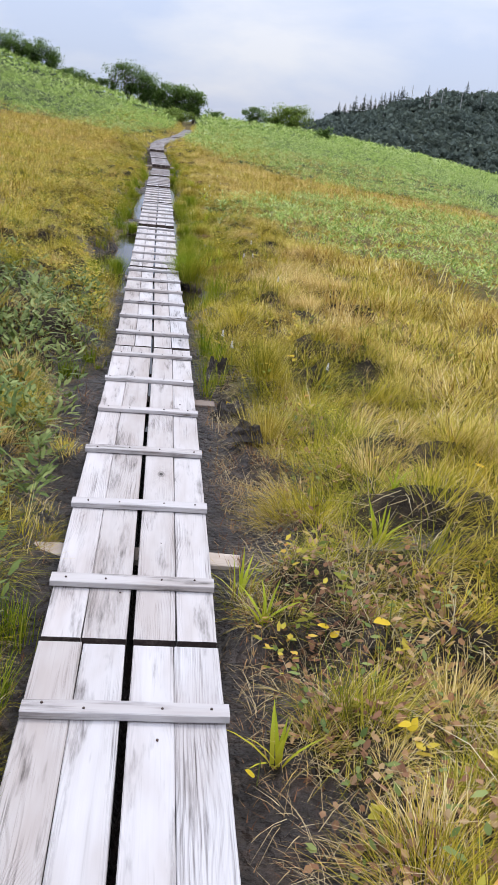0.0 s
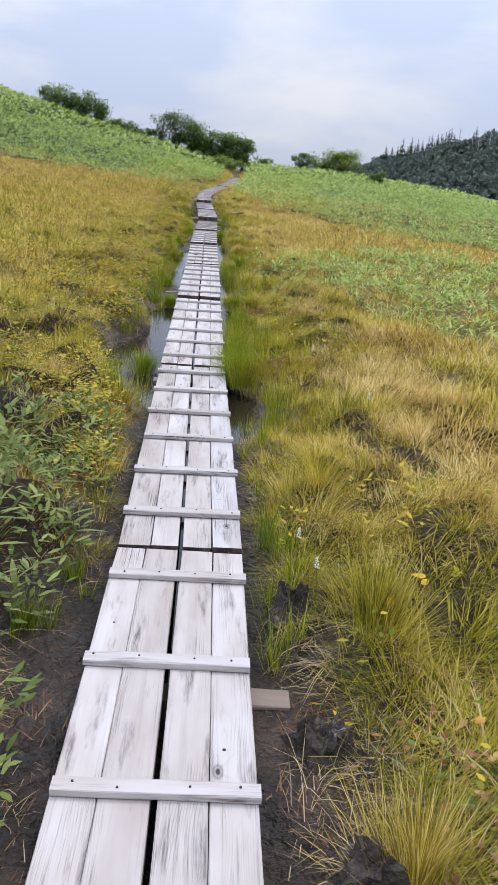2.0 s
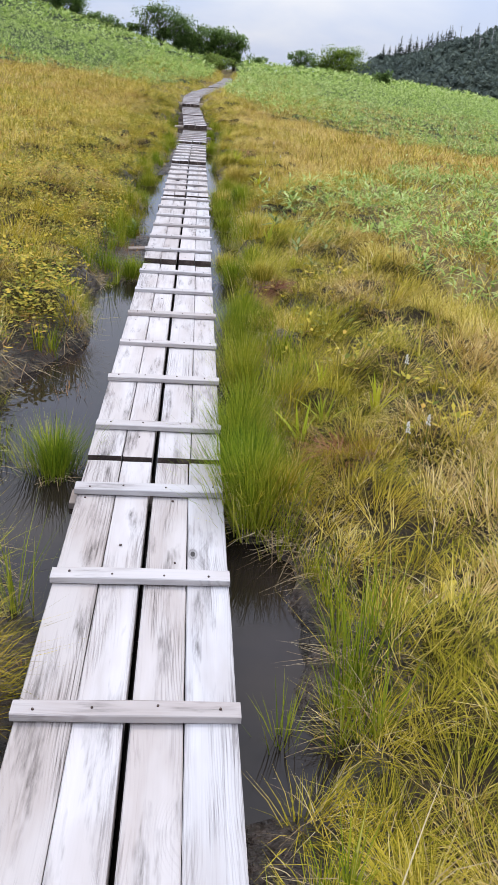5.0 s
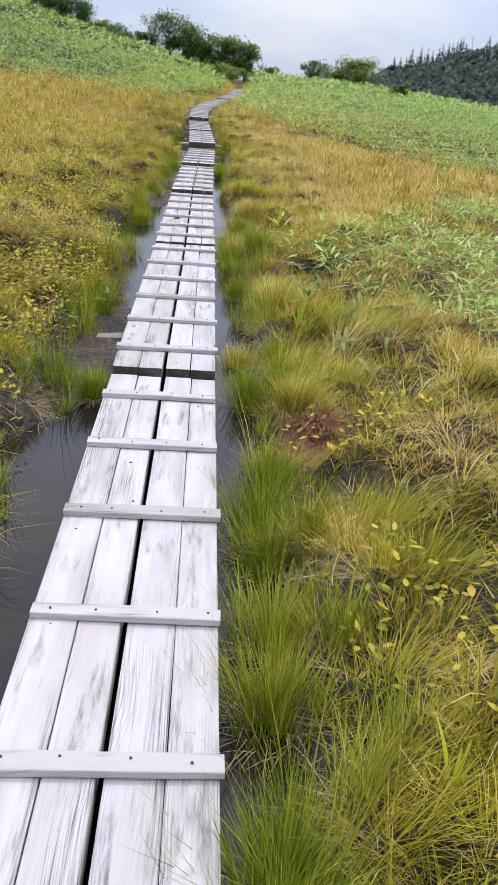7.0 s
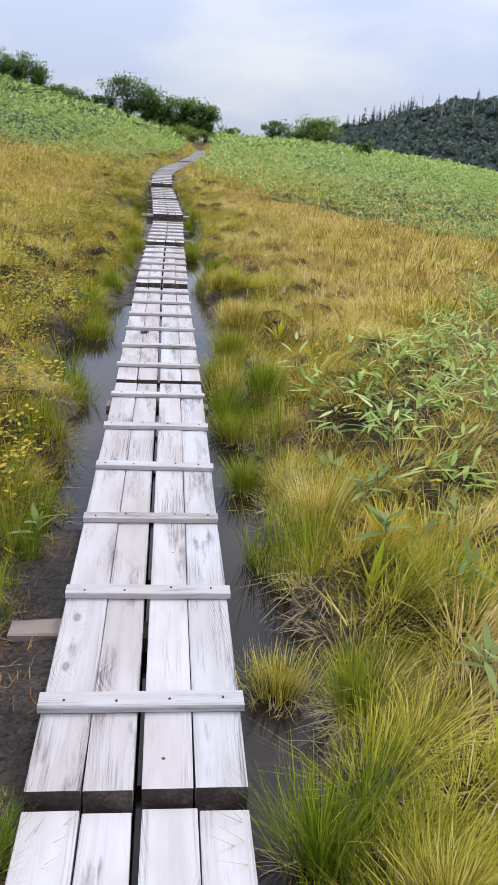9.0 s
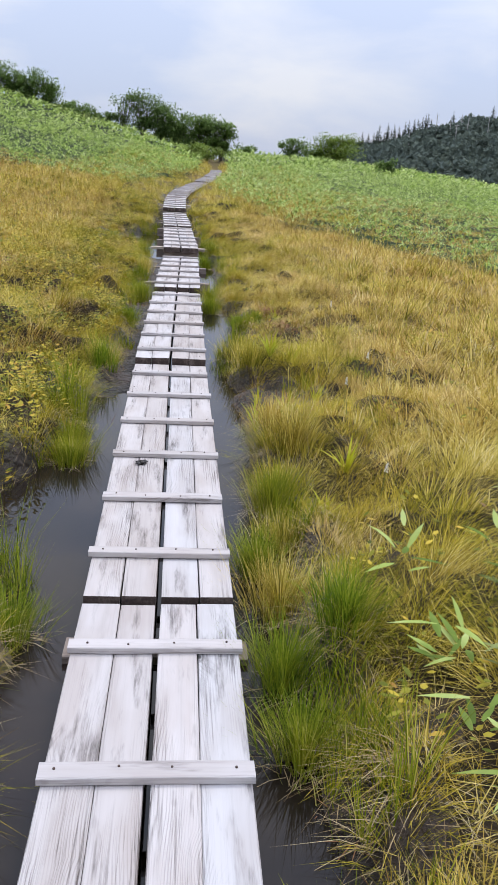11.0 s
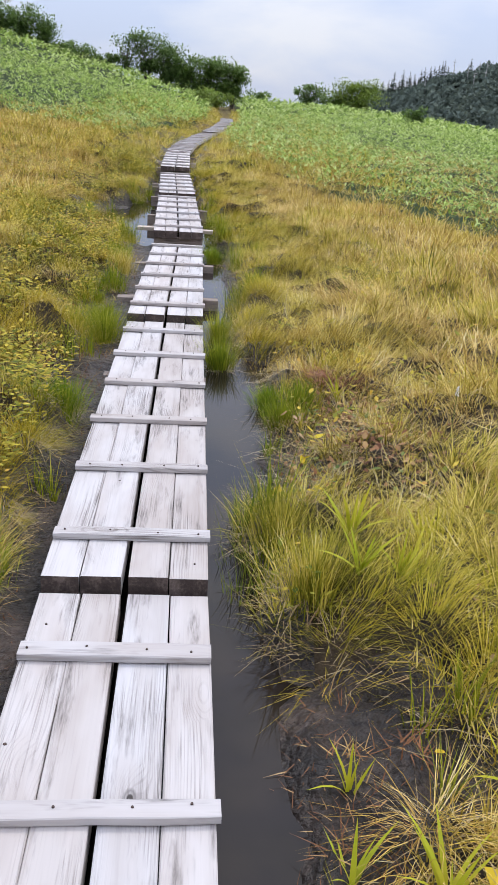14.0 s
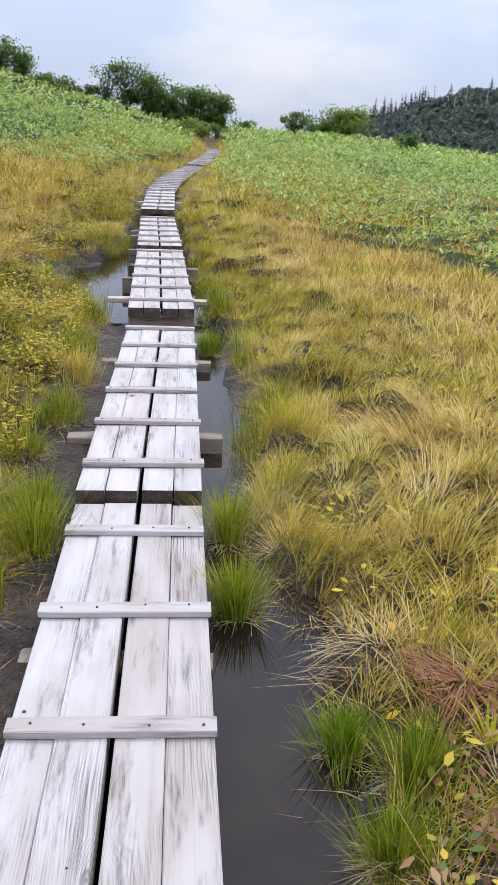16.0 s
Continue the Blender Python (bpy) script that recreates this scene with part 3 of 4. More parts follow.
# cross timbers that stick out from under the boards: y, reach to each side, top, height, depth along the path, pale or damp
SLEEPERS = ((2.86, -0.42, 0.385, 0.002, 0.032, 0.10, 1), (4.88, -0.27, 0.39, -0.06, 0.07, 0.10, 0), (9.1, -0.30, 0.30, -0.10, 0.08, 0.12, 0), (13.6, -0.43, 0.27, -0.075, 0.04, 0.10, 0),
            (16.1, -0.30, 0.30, -0.10, 0.08, 0.12, 0), (22.2, -0.42, 0.27, -0.10, 0.04, 0.09, 0), (23.86, -0.50, 0.24, -0.10, 0.07, 0.09, 0), (24.05, -0.40, 0.375, -0.048, 0.16, 0.10, 0),
            (25.62, -0.37, 0.36, -0.065, 0.14, 0.09, 0), (26.66, -0.255, 0.255, 0.022, 0.06, 0.07, 0), (27.45, -0.46, 0.40, 0.012, 0.04, 0.11, 1), (28.5, -0.37, 0.27, 0.015, 0.06, 0.09, 0), (29.2, -0.27, 0.40, 0.012, 0.04, 0.10, 0),
            (30.4, -0.37, 0.27, 0.04, 0.04, 0.09, 0), (31.7, -0.37, 0.27, 0.05, 0.06, 0.09, 0), (32.3, -0.38, 0.27, 0.05, 0.08, 0.09, 0), (34.3, -0.38, 0.27, 0.16, 0.10, 0.10, 0), (35.6, -0.40, 0.38, 0.19, 0.10, 0.10, 1), (36.9, -0.4, 0.40, 0.21, 0.10, 0.10, 0))
for n, (sy, a, b, top, hgt, dep, pale) in enumerate(SLEEPERS):
    bm = bar(dep, b - a, hgt + (0.10 if not pale else 0.0), 0.006, 9000 + n, 5, 0.003)
    sl = part("sleeper_beam", bm, FRESH if pale else SLEEPER, None)
    sl.matrix_world = pose(float(middle(sy)) + a, sy, top, 0, 0, -90 + (n * 37 % 5 - 2) * 0.8)
    tagged(sl, "pale sawn cross timber under the boards" if pale else "damp brown cross timber under the boards", "timber beam", "boardwalk sleepers")


# ---- meadow grasses ----
def lod(d):
    return np.maximum(2.0, np.abs(d) / 0.3)


def scatter(per_m2, y0, y1, dmax, power=1.4, dmin=0.28, sides=(-1, 1)):
    """Random places beside the boards, per_m2 next to them and fewer farther out."""
    ds, ys = [], []
    for s in sides:
        edges = np.geomspace(dmin, dmax, 24)
        for a, b in zip(edges, edges[1:]):
            lo = max(y0, (a - 1.1) / 0.31)
            n = int(per_m2 * (2.0 / lod(0.5 * (a + b))) ** power * (b - a) * max(0, y1 - lo))
            ds.append(s * RNG.uniform(a, b, n))
            ys.append(RNG.uniform(lo, max(lo, y1), n))
    return np.concatenate(ds), np.concatenate(ys)


def bank_edge(d, y):
    return np.where(d < 0, np.interp(y, *zip(*DITCH_L)), np.interp(y, *zip(*DITCH_R))) + 0.04


def tufts(d, y, per, spread_, length, lean, width, droop, flat=0.0):
    """Blades round tuft centres: arrays for blades()."""
    n = len(d)
    c = np.repeat(np.arange(n), per)
    k = len(c)
    scale = lod(d)[c] / 2.0
    rad = np.abs(RNG.normal(0, 1, k)) * spread_ * np.minimum(scale, 5.0) ** 0.7
    az = RNG.uniform(0, 2 * np.pi, k)
    x = middle(y)[c] + d[c] + rad * np.cos(az)
    yy = y[c] + rad * np.sin(az)
    z = ground_height(x, yy) - 0.012
    size = (RNG.lognormal(0, 0.32, n) * np.clip(1 + 0.35 * ripple(d, y, 0.9, 17) + 0.25 * ripple(d, y, 2.6, 18), 0.35, 2))[c]
    comb = RNG.normal(0, 0.9, n)[c] * flat
    L = length * size * RNG.uniform(0.55, 1.15, k)
    return np.stack([x, yy, z], 1), az + RNG.normal(0, 0.5, k) + comb, lean * RNG.uniform(0.2, 1.5, k), droop * RNG.uniform(0.3, 1.6, k), L, width * RNG.uniform(0.7, 1.3, k) * np.minimum(scale, 8.0) ** 0.75


def clear_of_boards(root, azimuth, lean, droop, length, width):
    """Leaves out blades whose tips would lie across the boards."""
    run = length * (np.sin(lean) + droop)
    tx, ty = root[:, 0] + run * np.cos(azimuth), root[:, 1] + run * np.sin(azimuth)
    keep = np.abs(tx - middle(ty)) > 0.275
    return tuple(q[keep] for q in (root, azimuth, lean, droop, length, width))


def stuff(name, arrays, profile, material, label, category):
    if name in ("tawny_sedge", "sedge_meadow", "short_sedge", "dead_sedge_skirt", "dead_grass", "matted_litter", "bank_grass"):
        arrays = clear_of_boards(*arrays)
    v, t = blades(*arrays, profile)
    return tagged(new(name, tri_mesh(name, v, t, [material], True)), label, category, kind="stuff")


def meadow_ok(d, y, gap):
    bare = np.where((y < 5.5) & (d > 0) & (d < 1.5), np.where(y < 3.2, -0.35, 0.1), 0.85)
    return ((np.abs(d) > bank_edge(d, y) + 0.03) & (RNG.uniform(0, 1, len(d)) > is_bamboo(middle(y) + d, y) * 0.8)
            & (ripple(d, y, 1.0, 40) < bare + RNG.uniform(0, 0.4, len(d))) & (ripple(d, y, 0.42, 41) < gap))


def tawny(d, y):
    """How tawny the sedge has turned, 0 to 1."""
    near = 0.75 * np.clip((np.abs(d) - 0.6) / 0.4, 0, 1) * np.exp(-((d - 1.5) / 0.9) ** 2 - ((y - 8.5) / 3.2) ** 2)
    strip = 0.5 * (d > 1.2) * np.clip((y - 18.5) / 2, 0, 1)
    left = 0.55 * (d < -1.0) * np.clip((y - 27) / 3, 0, 1)
    return np.clip(np.maximum.reduce([near, strip, left, np.where(np.abs(d) < 0.85, -0.35, 0.1)]) + 0.35 * ripple(d, y, 1.5, 27) - 0.7 * ((np.abs(d) < 1.0) & (y > 8.5) & (y < 10.3)), 0.03, 0.95)


def littered(d, y):
    """Where dead leaves and grass lie thick, 0 to 1."""
    a = np.exp(-((y - 1.9) / 0.9) ** 4 - ((d - 0.75) / 0.45) ** 4)
    b = np.exp(-((y - 3.9) / 0.9) ** 4 - ((d - 0.62) / 0.28) ** 4)
    c = np.exp(-((y - 21.0) / 0.75) ** 4 - ((d - 0.95) / 0.40) ** 4)
    return np.clip(np.maximum.reduce([a, b, c]) + 0.3 * ripple(d, y, 0.4, 70) * (a + b + c), 0, 1)


def tussock_places(step, y0, y1, dmax):
    """Centres of single tufts on an uneven grid beside the boards."""
    D, Y = np.meshgrid(np.arange(-dmax, dmax, step), np.arange(y0, y1, step))
    D = D + 0.5 * step * (np.arange(D.shape[0]) % 2)[:, None]
    d, y = (D + RNG.uniform(-0.42, 0.42, D.shape) * step).ravel(), (Y + RNG.uniform(-0.42, 0.42, D.shape) * step).ravel()
    n = len(d)
    keep = ((np.abs(d) > np.maximum(0.33, bank_edge(d, y) + 0.02)) & (y > (np.abs(d) - 1.1) / 0.31) & (bare(d, y) < RNG.uniform(0.05, 0.9, n))
            & (RNG.uniform(0, 1, n) > is_bamboo(middle(y) + d, y) * np.where(d > 0, 0.35, 0.75)) & (RNG.uniform(0, 1, n) > 0.10 + 0.3 * littered(d, y)) & ((RNG.uniform(0, 1, n) > 0.5) | (d > -0.65) | (y < 6) | (ripple(d, y, 1.3, 21) < -0.2)))
    return d[keep], y[keep]


def clumps(d, y, step, per, length, lean, width, droop, comb):
    """Blades of whole tussocks: upright in the heart, arching outwards at the rim, all combed one way by the weather."""
    n = len(d)
    size = np.clip(RNG.lognormal(0, 0.36, n) * (1 + 0.35 * ripple(d, y, 0.8, 17)), 0.35, 1.9)
    close = np.abs(d) < 0.95
    c = np.repeat(np.arange(n), np.maximum(12, (per * size * np.where(close, 1.55, 0.85)).astype(int)))
    k = len(c)
    out = np.sqrt(RNG.uniform(0, 1, k))
    az = RNG.uniform(0, 2 * np.pi, k)
    rad = out * 0.52 * step * np.clip(size, 0.6, 1.4)[c]
    x, yy = middle(y)[c] + d[c] + rad * np.cos(az), y[c] + rad * np.sin(az)
    z = ground_height(x, yy) + 0.035 * (size[c] - 0.5) * (1 - out * out) - 0.014
    way = (2.4 * ripple(d, y, 2.6, 60) + RNG.normal(0, 0.5, n))[c]
    turn = np.arctan2(np.sin(az) * out + comb * np.sin(way), np.cos(az) * out + comb * np.cos(way)) + RNG.normal(0, 0.35, k)
    return np.stack([x, yy, z], 1), turn, lean * (0.25 + out * RNG.uniform(0.4, 1.2, k)), droop * RNG.uniform(0.3, 1.7, k), length * np.where(close, 0.85, 1.0)[c] * size[c] ** 0.8 * RNG.uniform(0.45, 1.2, k), width * np.where(close, 0.72, 1.05)[c] * RNG.uniform(0.6, 1.25, k)


STEP = 0.15
d, y = tussock_places(STEP, -0.6, 34, 1.75)
rim_d, rim_y = d, y
turned = RNG.uniform(0, 1, len(d)) < tawny(d, y)
stuff("tawny_sedge", clumps(d[turned], y[turned], STEP, 92, 0.155, 0.85, 0.0034, 0.42, 0.6), SPEAR, TAWNY, "tawny brown sedge tufts in the meadow", "grass")
d, y = d[~turned], y[~turned]
green = RNG.uniform(0, 1, len(d)) < np.clip(1.5 - 0.85 * np.abs(d) + 0.35 * ripple(d, y, 1.4, 28) + 0.8 * ((y < 5) & (d > 0.75)) - 0.5 * ((y > 20) & (d > 0.6)) + 0.6 * ((d > 0) & (y > 8.5) & (y < 10.3)), 0.05, 0.9)
stuff("olive_sedge", clumps(d[green], y[green], STEP, 92, 0.16, 0.75, 0.0032, 0.36, 0.55), SPEAR, OLIVE, "dense olive-green fine sedge along the boards", "grass")
d, y = d[~green], y[~green]
stuff("sedge_meadow", clumps(d, y, STEP, 92, 0.155, 0.8, 0.0032, 0.40, 0.6), SPEAR, SEDGE, "olive and golden fine sedge growing in low tufts", "grass")
# short growth between the tufts
d, y = scatter(130, -0.6, 36, 1.65, 1.1)
ok = meadow_ok(d, y, 0.62) & (bare(d, y) < 0.3)
stuff("short_sedge", tufts(d[ok], y[ok], 20, 0.035, 0.11, 0.6, 0.0038, 0.2, 0.9), (1.0,), SEDGE, "short olive sedge between the tufts", "grass")
# pale dead blades hanging from the tufts at the banks and round bare peat
e = bank_edge(rim_d, rim_y)
rim = (np.abs(rim_d) < e + 0.17) | (bare(rim_d, rim_y + 0.12) > 0.1) | (bare(rim_d, rim_y - 0.12) > 0.1) | (bare(rim_d + 0.12, rim_y) > 0.1) | (bare(rim_d - 0.12, rim_y) > 0.1)
arr = list(clumps(rim_d[rim], rim_y[rim], STEP * 1.3, 34, 0.105, 1.7, 0.0028, 0.8, 0.1))
arr[0][:, 2] += 0.012
arr[1] = arr[1] + RNG.normal(0, 0.5, len(arr[1]))
stuff("dead_sedge_skirt", tuple(arr), SPEAR, STRAW, "pale dead blades hanging from the tufts along the banks", "grass")
d, y = scatter(620, 0, 46, 12, 0.95, 1.6)
ok = meadow_ok(d, y, 0.75)
turned = ok & (RNG.uniform(0, 1, len(d)) < tawny(d, y))
stuff("far_tawny_sedge", tufts(d[turned], y[turned], 14, 0.05, 0.16, 0.85, 0.0044, 0.25, 0.9), (1.0,), TAWNY, "tawny brown sedge farther out in the meadow", "grass")
ok = ok & ~turned
stuff("far_sedge_meadow", tufts(d[ok], y[ok], 14, 0.05, 0.16, 0.85, 0.0044, 0.25, 0.9), (1.0,), SEDGE, "golden and russet sedge farther out in the meadow", "grass")
dn, yn = scatter(46, 33, 66, 4.5, 0.8)
stuff("path_verge_grass", tufts(dn, yn, 14, 0.08, 0.22, 0.8, 0.009, 0.35, 0.8), (1.0,), SEDGE, "olive grass along the far path", "grass")
d, y = scatter(36, -0.6, 36, 7)
ok = (bare(d, y) < 0.5) & (np.abs(d) > bank_edge(d, y) + 0.09) & (ripple(d, y, 1.6, 9) > np.where((y < 6) & (d > 0), -0.9, -0.1))
stuff("dead_grass", tufts(d[ok], y[ok], 12, 0.05, 0.17, 1.1, 0.0028, 0.5, 1.0), SPEAR, STRAW, "dry straw-coloured dead grass lying between the tufts", "grass")
d, y = scatter(600, -0.6, 26, 1.5, 1.0, 0.3)
ok = (bare(d, y) > 0.02) & (bare(d, y) < RNG.uniform(0.1, 1.5, len(d))) | ((np.abs(d) < bank_edge(d, y) + 0.04) & (ground_height(middle(y) + d, y) > WATER_Z + 0.012) & (RNG.uniform(0, 1, len(d)) < 0.25)) | (littered(d, y) > RNG.uniform(0.1, 1.2, len(d)))
ok &= np.abs(d) > 0.31
stuff("matted_litter", tufts(d[ok], y[ok], 8, 0.05, 0.06, 1.4, 0.0036, 0.1, 1.5), SPEAR, LITTERLEAF, "matted brown dead grass and leaf litter on the peat", "litter")
d, y = scatter(300, -0.6, 24, 1.5, 1.0, 0.3, (1,))
ok = (littered(d, y) > RNG.uniform(0.1, 1.1, len(d))) & (d > 0.34)
stuff("littered_straw", clear_of_boards(*tufts(d[ok], y[ok], 12, 0.04, 0.11, 1.1, 0.0026, 0.5, 1.2)), SPEAR, STRAW, "tangled straw of dead grass on the peat", "grass")
# withered blades hanging over the ditch banks
d, y = scatter(120, 0, 32, 1.3)
e = bank_edge(d, y)
ok = (np.abs(d) > e - 0.02) & (np.abs(d) < e + 0.09)
arr = list(tufts(d[ok], y[ok], 12, 0.025, 0.11, 1.35, 0.0028, 0.8, 0.0))
arr[1] = np.where(np.repeat(d[ok], 12) > 0, np.pi, 0.0) + RNG.normal(0, 0.7, len(arr[1]))
stuff("bank_grass", tuple(arr), SPEAR, STRAW, "withered grass hanging over the peat bank", "grass")
# lush green sedge along the ditches
d, y = scatter(150, 1, 32, 1.3)
e = bank_edge(d, y)
ok = (np.abs(d) > np.maximum(0.33, e - np.where(ripple(d, y, 0.8, 13) > 0.3, 0.13, 0.04))) & (np.abs(d) < e + 0.12) & (ripple(d, y, 1.3, 12) > 0.0) & ((y > 5) | (d < 0))
stuff("ditch_sedge", tufts(d[ok], y[ok], 30, 0.026, 0.18, 0.26, 0.0036, 0.14, 0.2), SPEAR, LUSH, "fresh green sedge along the peat ditches", "grass")

# tussocks that stand out singly: place along the path, offset, height, spread
TUSSOCKS = ((10.45, 0.40, 0.26, 0.11), (10.75, 0.42, 0.26, 0.11), (11.45, 0.42, 0.25, 0.10), (11.2, 0.44, 0.24, 0.10), (9.9, 0.37, 0.28, 0.09), (9.7, 0.35, 0.28, 0.09), (9.4, 0.36, 0.28, 0.09), (9.05, 0.36, 0.27, 0.09), (13.35, 0.40, 0.15, 0.08), (12.45, 0.62, 0.2, 0.07), (16.95, 0.52, 0.18, 0.10), (17.5, 0.55, 0.2, 0.10), (18.25, 0.60, 0.2, 0.10), (21.35, 0.63, 0.15, 0.05), (21.62, 0.75, 0.19, 0.05),
            (11.8, 0.48, 0.21, 0.075), (11.25, 0.60, 0.17, 0.065), (15.95, 0.40, 0.26, 0.08), (15.6, 0.42, 0.24, 0.08), (16.4, 0.44, 0.26, 0.09), (16.7, 0.38, 0.24, 0.06), (14.9, 0.42, 0.2, 0.06), (9.55, 0.32, 0.30, 0.09), (9.2, 0.31, 0.30, 0.08), (8.9, 0.36, 0.28, 0.09), (9.36, -0.40, 0.25, 0.09),
            (12.65, -0.34, 0.20, 0.05), (14.3, 0.66, 0.25, 0.10), (12.7, 0.42, 0.26, 0.08), (13.2, 0.60, 0.2, 0.07), (16.2, -0.50, 0.2, 0.08), (17.9, -0.50, 0.2, 0.08), (19.72, 0.58, 0.22, 0.11), (17.9, 0.66, 0.28, 0.10),
            (17.3, 0.50, 0.25, 0.08), (18.1, -0.52, 0.22, 0.09), (22.5, 0.36, 0.24, 0.06), (23.05, 0.36, 0.27, 0.06), (22.9, -0.38, 0.27, 0.08), (21.8, 0.60, 0.16, 0.055), (20.15, 0.52, 0.23, 0.11), (21.4, -0.42, 0.2, 0.07),
            (25.1, -0.46, 0.25, 0.08), (26.1, 0.36, 0.22, 0.07), (5.25, 0.72, 0.30, 0.10), (4.1, 0.62, 0.28, 0.11), (16.1, 0.62, 0.22, 0.10), (23.2, -0.42, 0.24, 0.07))
for n, (ty, td, th, ts) in enumerate(TUSSOCKS):
    k = 640
    rad = np.minimum(np.abs(RNG.normal(0, 0.7, k)), 1.5) * ts
    az = RNG.uniform(0, 2 * np.pi, k)
    x0 = float(middle(ty)) + td
    z0 = float(ground_height(x0, ty))
    root = np.stack([rad * np.cos(az), rad * np.sin(az), np.full(k, -0.03)], 1)
    v, t = blades(root, az + RNG.normal(0, 0.4, k), 0.08 + rad / ts * 0.26 * RNG.uniform(0.4, 1.3, k), 0.22 * RNG.uniform(0.2, 1.5, k), th * RNG.uniform(0.6, 1.15, k), 0.0032 * RNG.uniform(0.7, 1.3, k), SPEAR)
    golden = (ty, td) in ((16.95, 0.52), (17.5, 0.55), (18.25, 0.60), (13.35, 0.40), (12.45, 0.62), (25.1, -0.46), (5.25, 0.72), (4.1, 0.62), (14.3, 0.66), (16.4, 0.44), (17.9, 0.66), (19.72, 0.58), (20.15, 0.52))
    ob = new("sedge_tussock")
    ob.location = (x0, ty, max(z0, WATER_Z) + 0.01)
    tuft = new("foliage", tri_mesh("foliage", v, t, [SEDGE if golden else LUSH], True))
    tuft.parent = ob
    tagged(tuft, kind="stuff")
    k = 90
    az = RNG.uniform(0, 2 * np.pi, k)
    rad = ts * RNG.uniform(0.5, 1.2, k)
    v, t = blades(np.stack([rad * np.cos(az), rad * np.sin(az), np.full(k, -0.01)], 1), az + RNG.normal(0, 0.6, k), RNG.uniform(0.8, 1.7, k), RNG.uniform(0.3, 0.9, k), 0.4 * th * RNG.uniform(0.6, 1.2, k), 0.003 * RNG.uniform(0.7, 1.3, k), SPEAR)
    skirt = new("withered_skirt", tri_mesh("withered_skirt", v, t, [STRAW], True))
    skirt.parent = ob
    tagged(skirt, "pale withered blades at the foot", kind="stuff")
    tagged(ob, "golden-green sedge tussock on the peat bank" if golden else "bright green sedge tussock beside the ditch", "grass tussock", "sedge tussocks")


# ---- bamboo grass ----
SPEAR_LEAF = (0.4, 1.0)

def leaf_cloud(x, y, height, length, width, per):
    """Long leaves in sprays round stem tops."""
    n = len(x)
    c = np.repeat(np.arange(n), per)
    k = len(c)
    z = ground_height(x, y)[c] + height[c] * RNG.uniform(0.35, 1.0, k)
    az = RNG.uniform(0, 2 * np.pi, k)
    root = np.stack([x[c] + 0.03 * np.cos(az), y[c] + 0.03 * np.sin(az), z], 1)
    return root, az, RNG.uniform(0.7, 1.65, k), RNG.uniform(0.0, 0.5, k), length[c] * RNG.uniform(0.7, 1.2, k), width[c] * RNG.uniform(0.75, 1.2, k)


def field(n, x0, x1, y0, y1):
    x, y = RNG.uniform(x0, x1, n), RNG.uniform(y0, y1, n)
    keep = (is_bamboo(x, y) > RNG.uniform(0.2, 0.8, n)) & (np.abs(x - middle(y)) < 3 + 0.36 * y)
    return x[keep], y[keep]


near_x, near_y = field(11000, -3, 9, 3, 27)
near_h = 0.17 + 0.10 * ripple(near_x, near_y, 2.0, 14) + 0.05
near_h = np.clip(near_h, 0.1, 0.4)
for old, name, mat, said in ((False, "bamboo_grass_patch", BAMBOO, "low pale green bamboo grass among the sedge"), (True, "old_bamboo_grass_patch", SASA, "low dull green bamboo grass beside the boards")):
    pick = ((near_x < middle(near_y)) == old) & (RNG.uniform(0, 1, len(near_x)) < (0.45 if old else 1.0))
    stuff(name, leaf_cloud(near_x[pick], near_y[pick], near_h[pick], np.full(pick.sum(), 0.085 if old else 0.105), np.full(pick.sum(), 0.021), 7), LEAF, mat, said, "bamboo grass")
hx, hy = field(54000, -26, 28, 19, 62)
hl = 0.095 + 0.0019 * np.clip(hy - 20, 0, 50)
hh = np.clip(0.34 + 0.20 * ripple(hx, hy, 0.9, 19) + 0.16 * ripple(hx, hy, 2.6, 15), 0.08, 0.8)
stuff("bamboo_grass_slope", leaf_cloud(hx, hy, hh, hl, 0.31 * hl, 5), SPEAR_LEAF, BAMBOO, "dense bright green bamboo grass covering the slope", "bamboo grass")
fx, fy = field(7500, -30, 30, 60, 86)
fh = np.clip(0.45 + 0.15 * ripple(fx, fy, 3.0, 16), 0.15, 0.8)
stuff("bamboo_grass_crest", leaf_cloud(fx, fy, fh, np.full(len(fx), 0.30), np.full(len(fx), 0.11), 5), SPEAR_LEAF, BAMBOO, "bright green bamboo grass along the hill crest", "bamboo grass")


# ---- broad-leaved herbs and fallen leaves ----
def herb_scatter(per_m2, y0, y1, dmax, ok_fn, hmin, hmax, length, width, per, name, material, label, category, lean=(0.9, 1.6)):
    d, y = scatter(per_m2, y0, y1, dmax, 1.1)
    ok = ok_fn(d, y) & (np.abs(d) > bank_edge(d, y) + 0.08)
    d, y = d[ok], y[ok]
    c = np.repeat(np.arange(len(d)), per)
    k = len(c)
    az = RNG.uniform(0, 2 * np.pi, k)
    s = np.minimum(lod(d)[c] / 2, 5) ** 0.32
    x = middle(y)[c] + d[c] + 0.05 * s * np.cos(az)
    yy = y[c] + 0.05 * s * np.sin(az)
    root = np.stack([x, yy, ground_height(x, yy) + RNG.uniform(hmin, hmax, k)], 1)
    arrays = (root, az, RNG.uniform(*lean, k), RNG.uniform(0, 0.25, k), length * s * RNG.uniform(0.6, 1.3, k), width * s * RNG.uniform(0.7, 1.2, k))
    stuff(name, arrays, (0.45, 1.0), material, label, category)


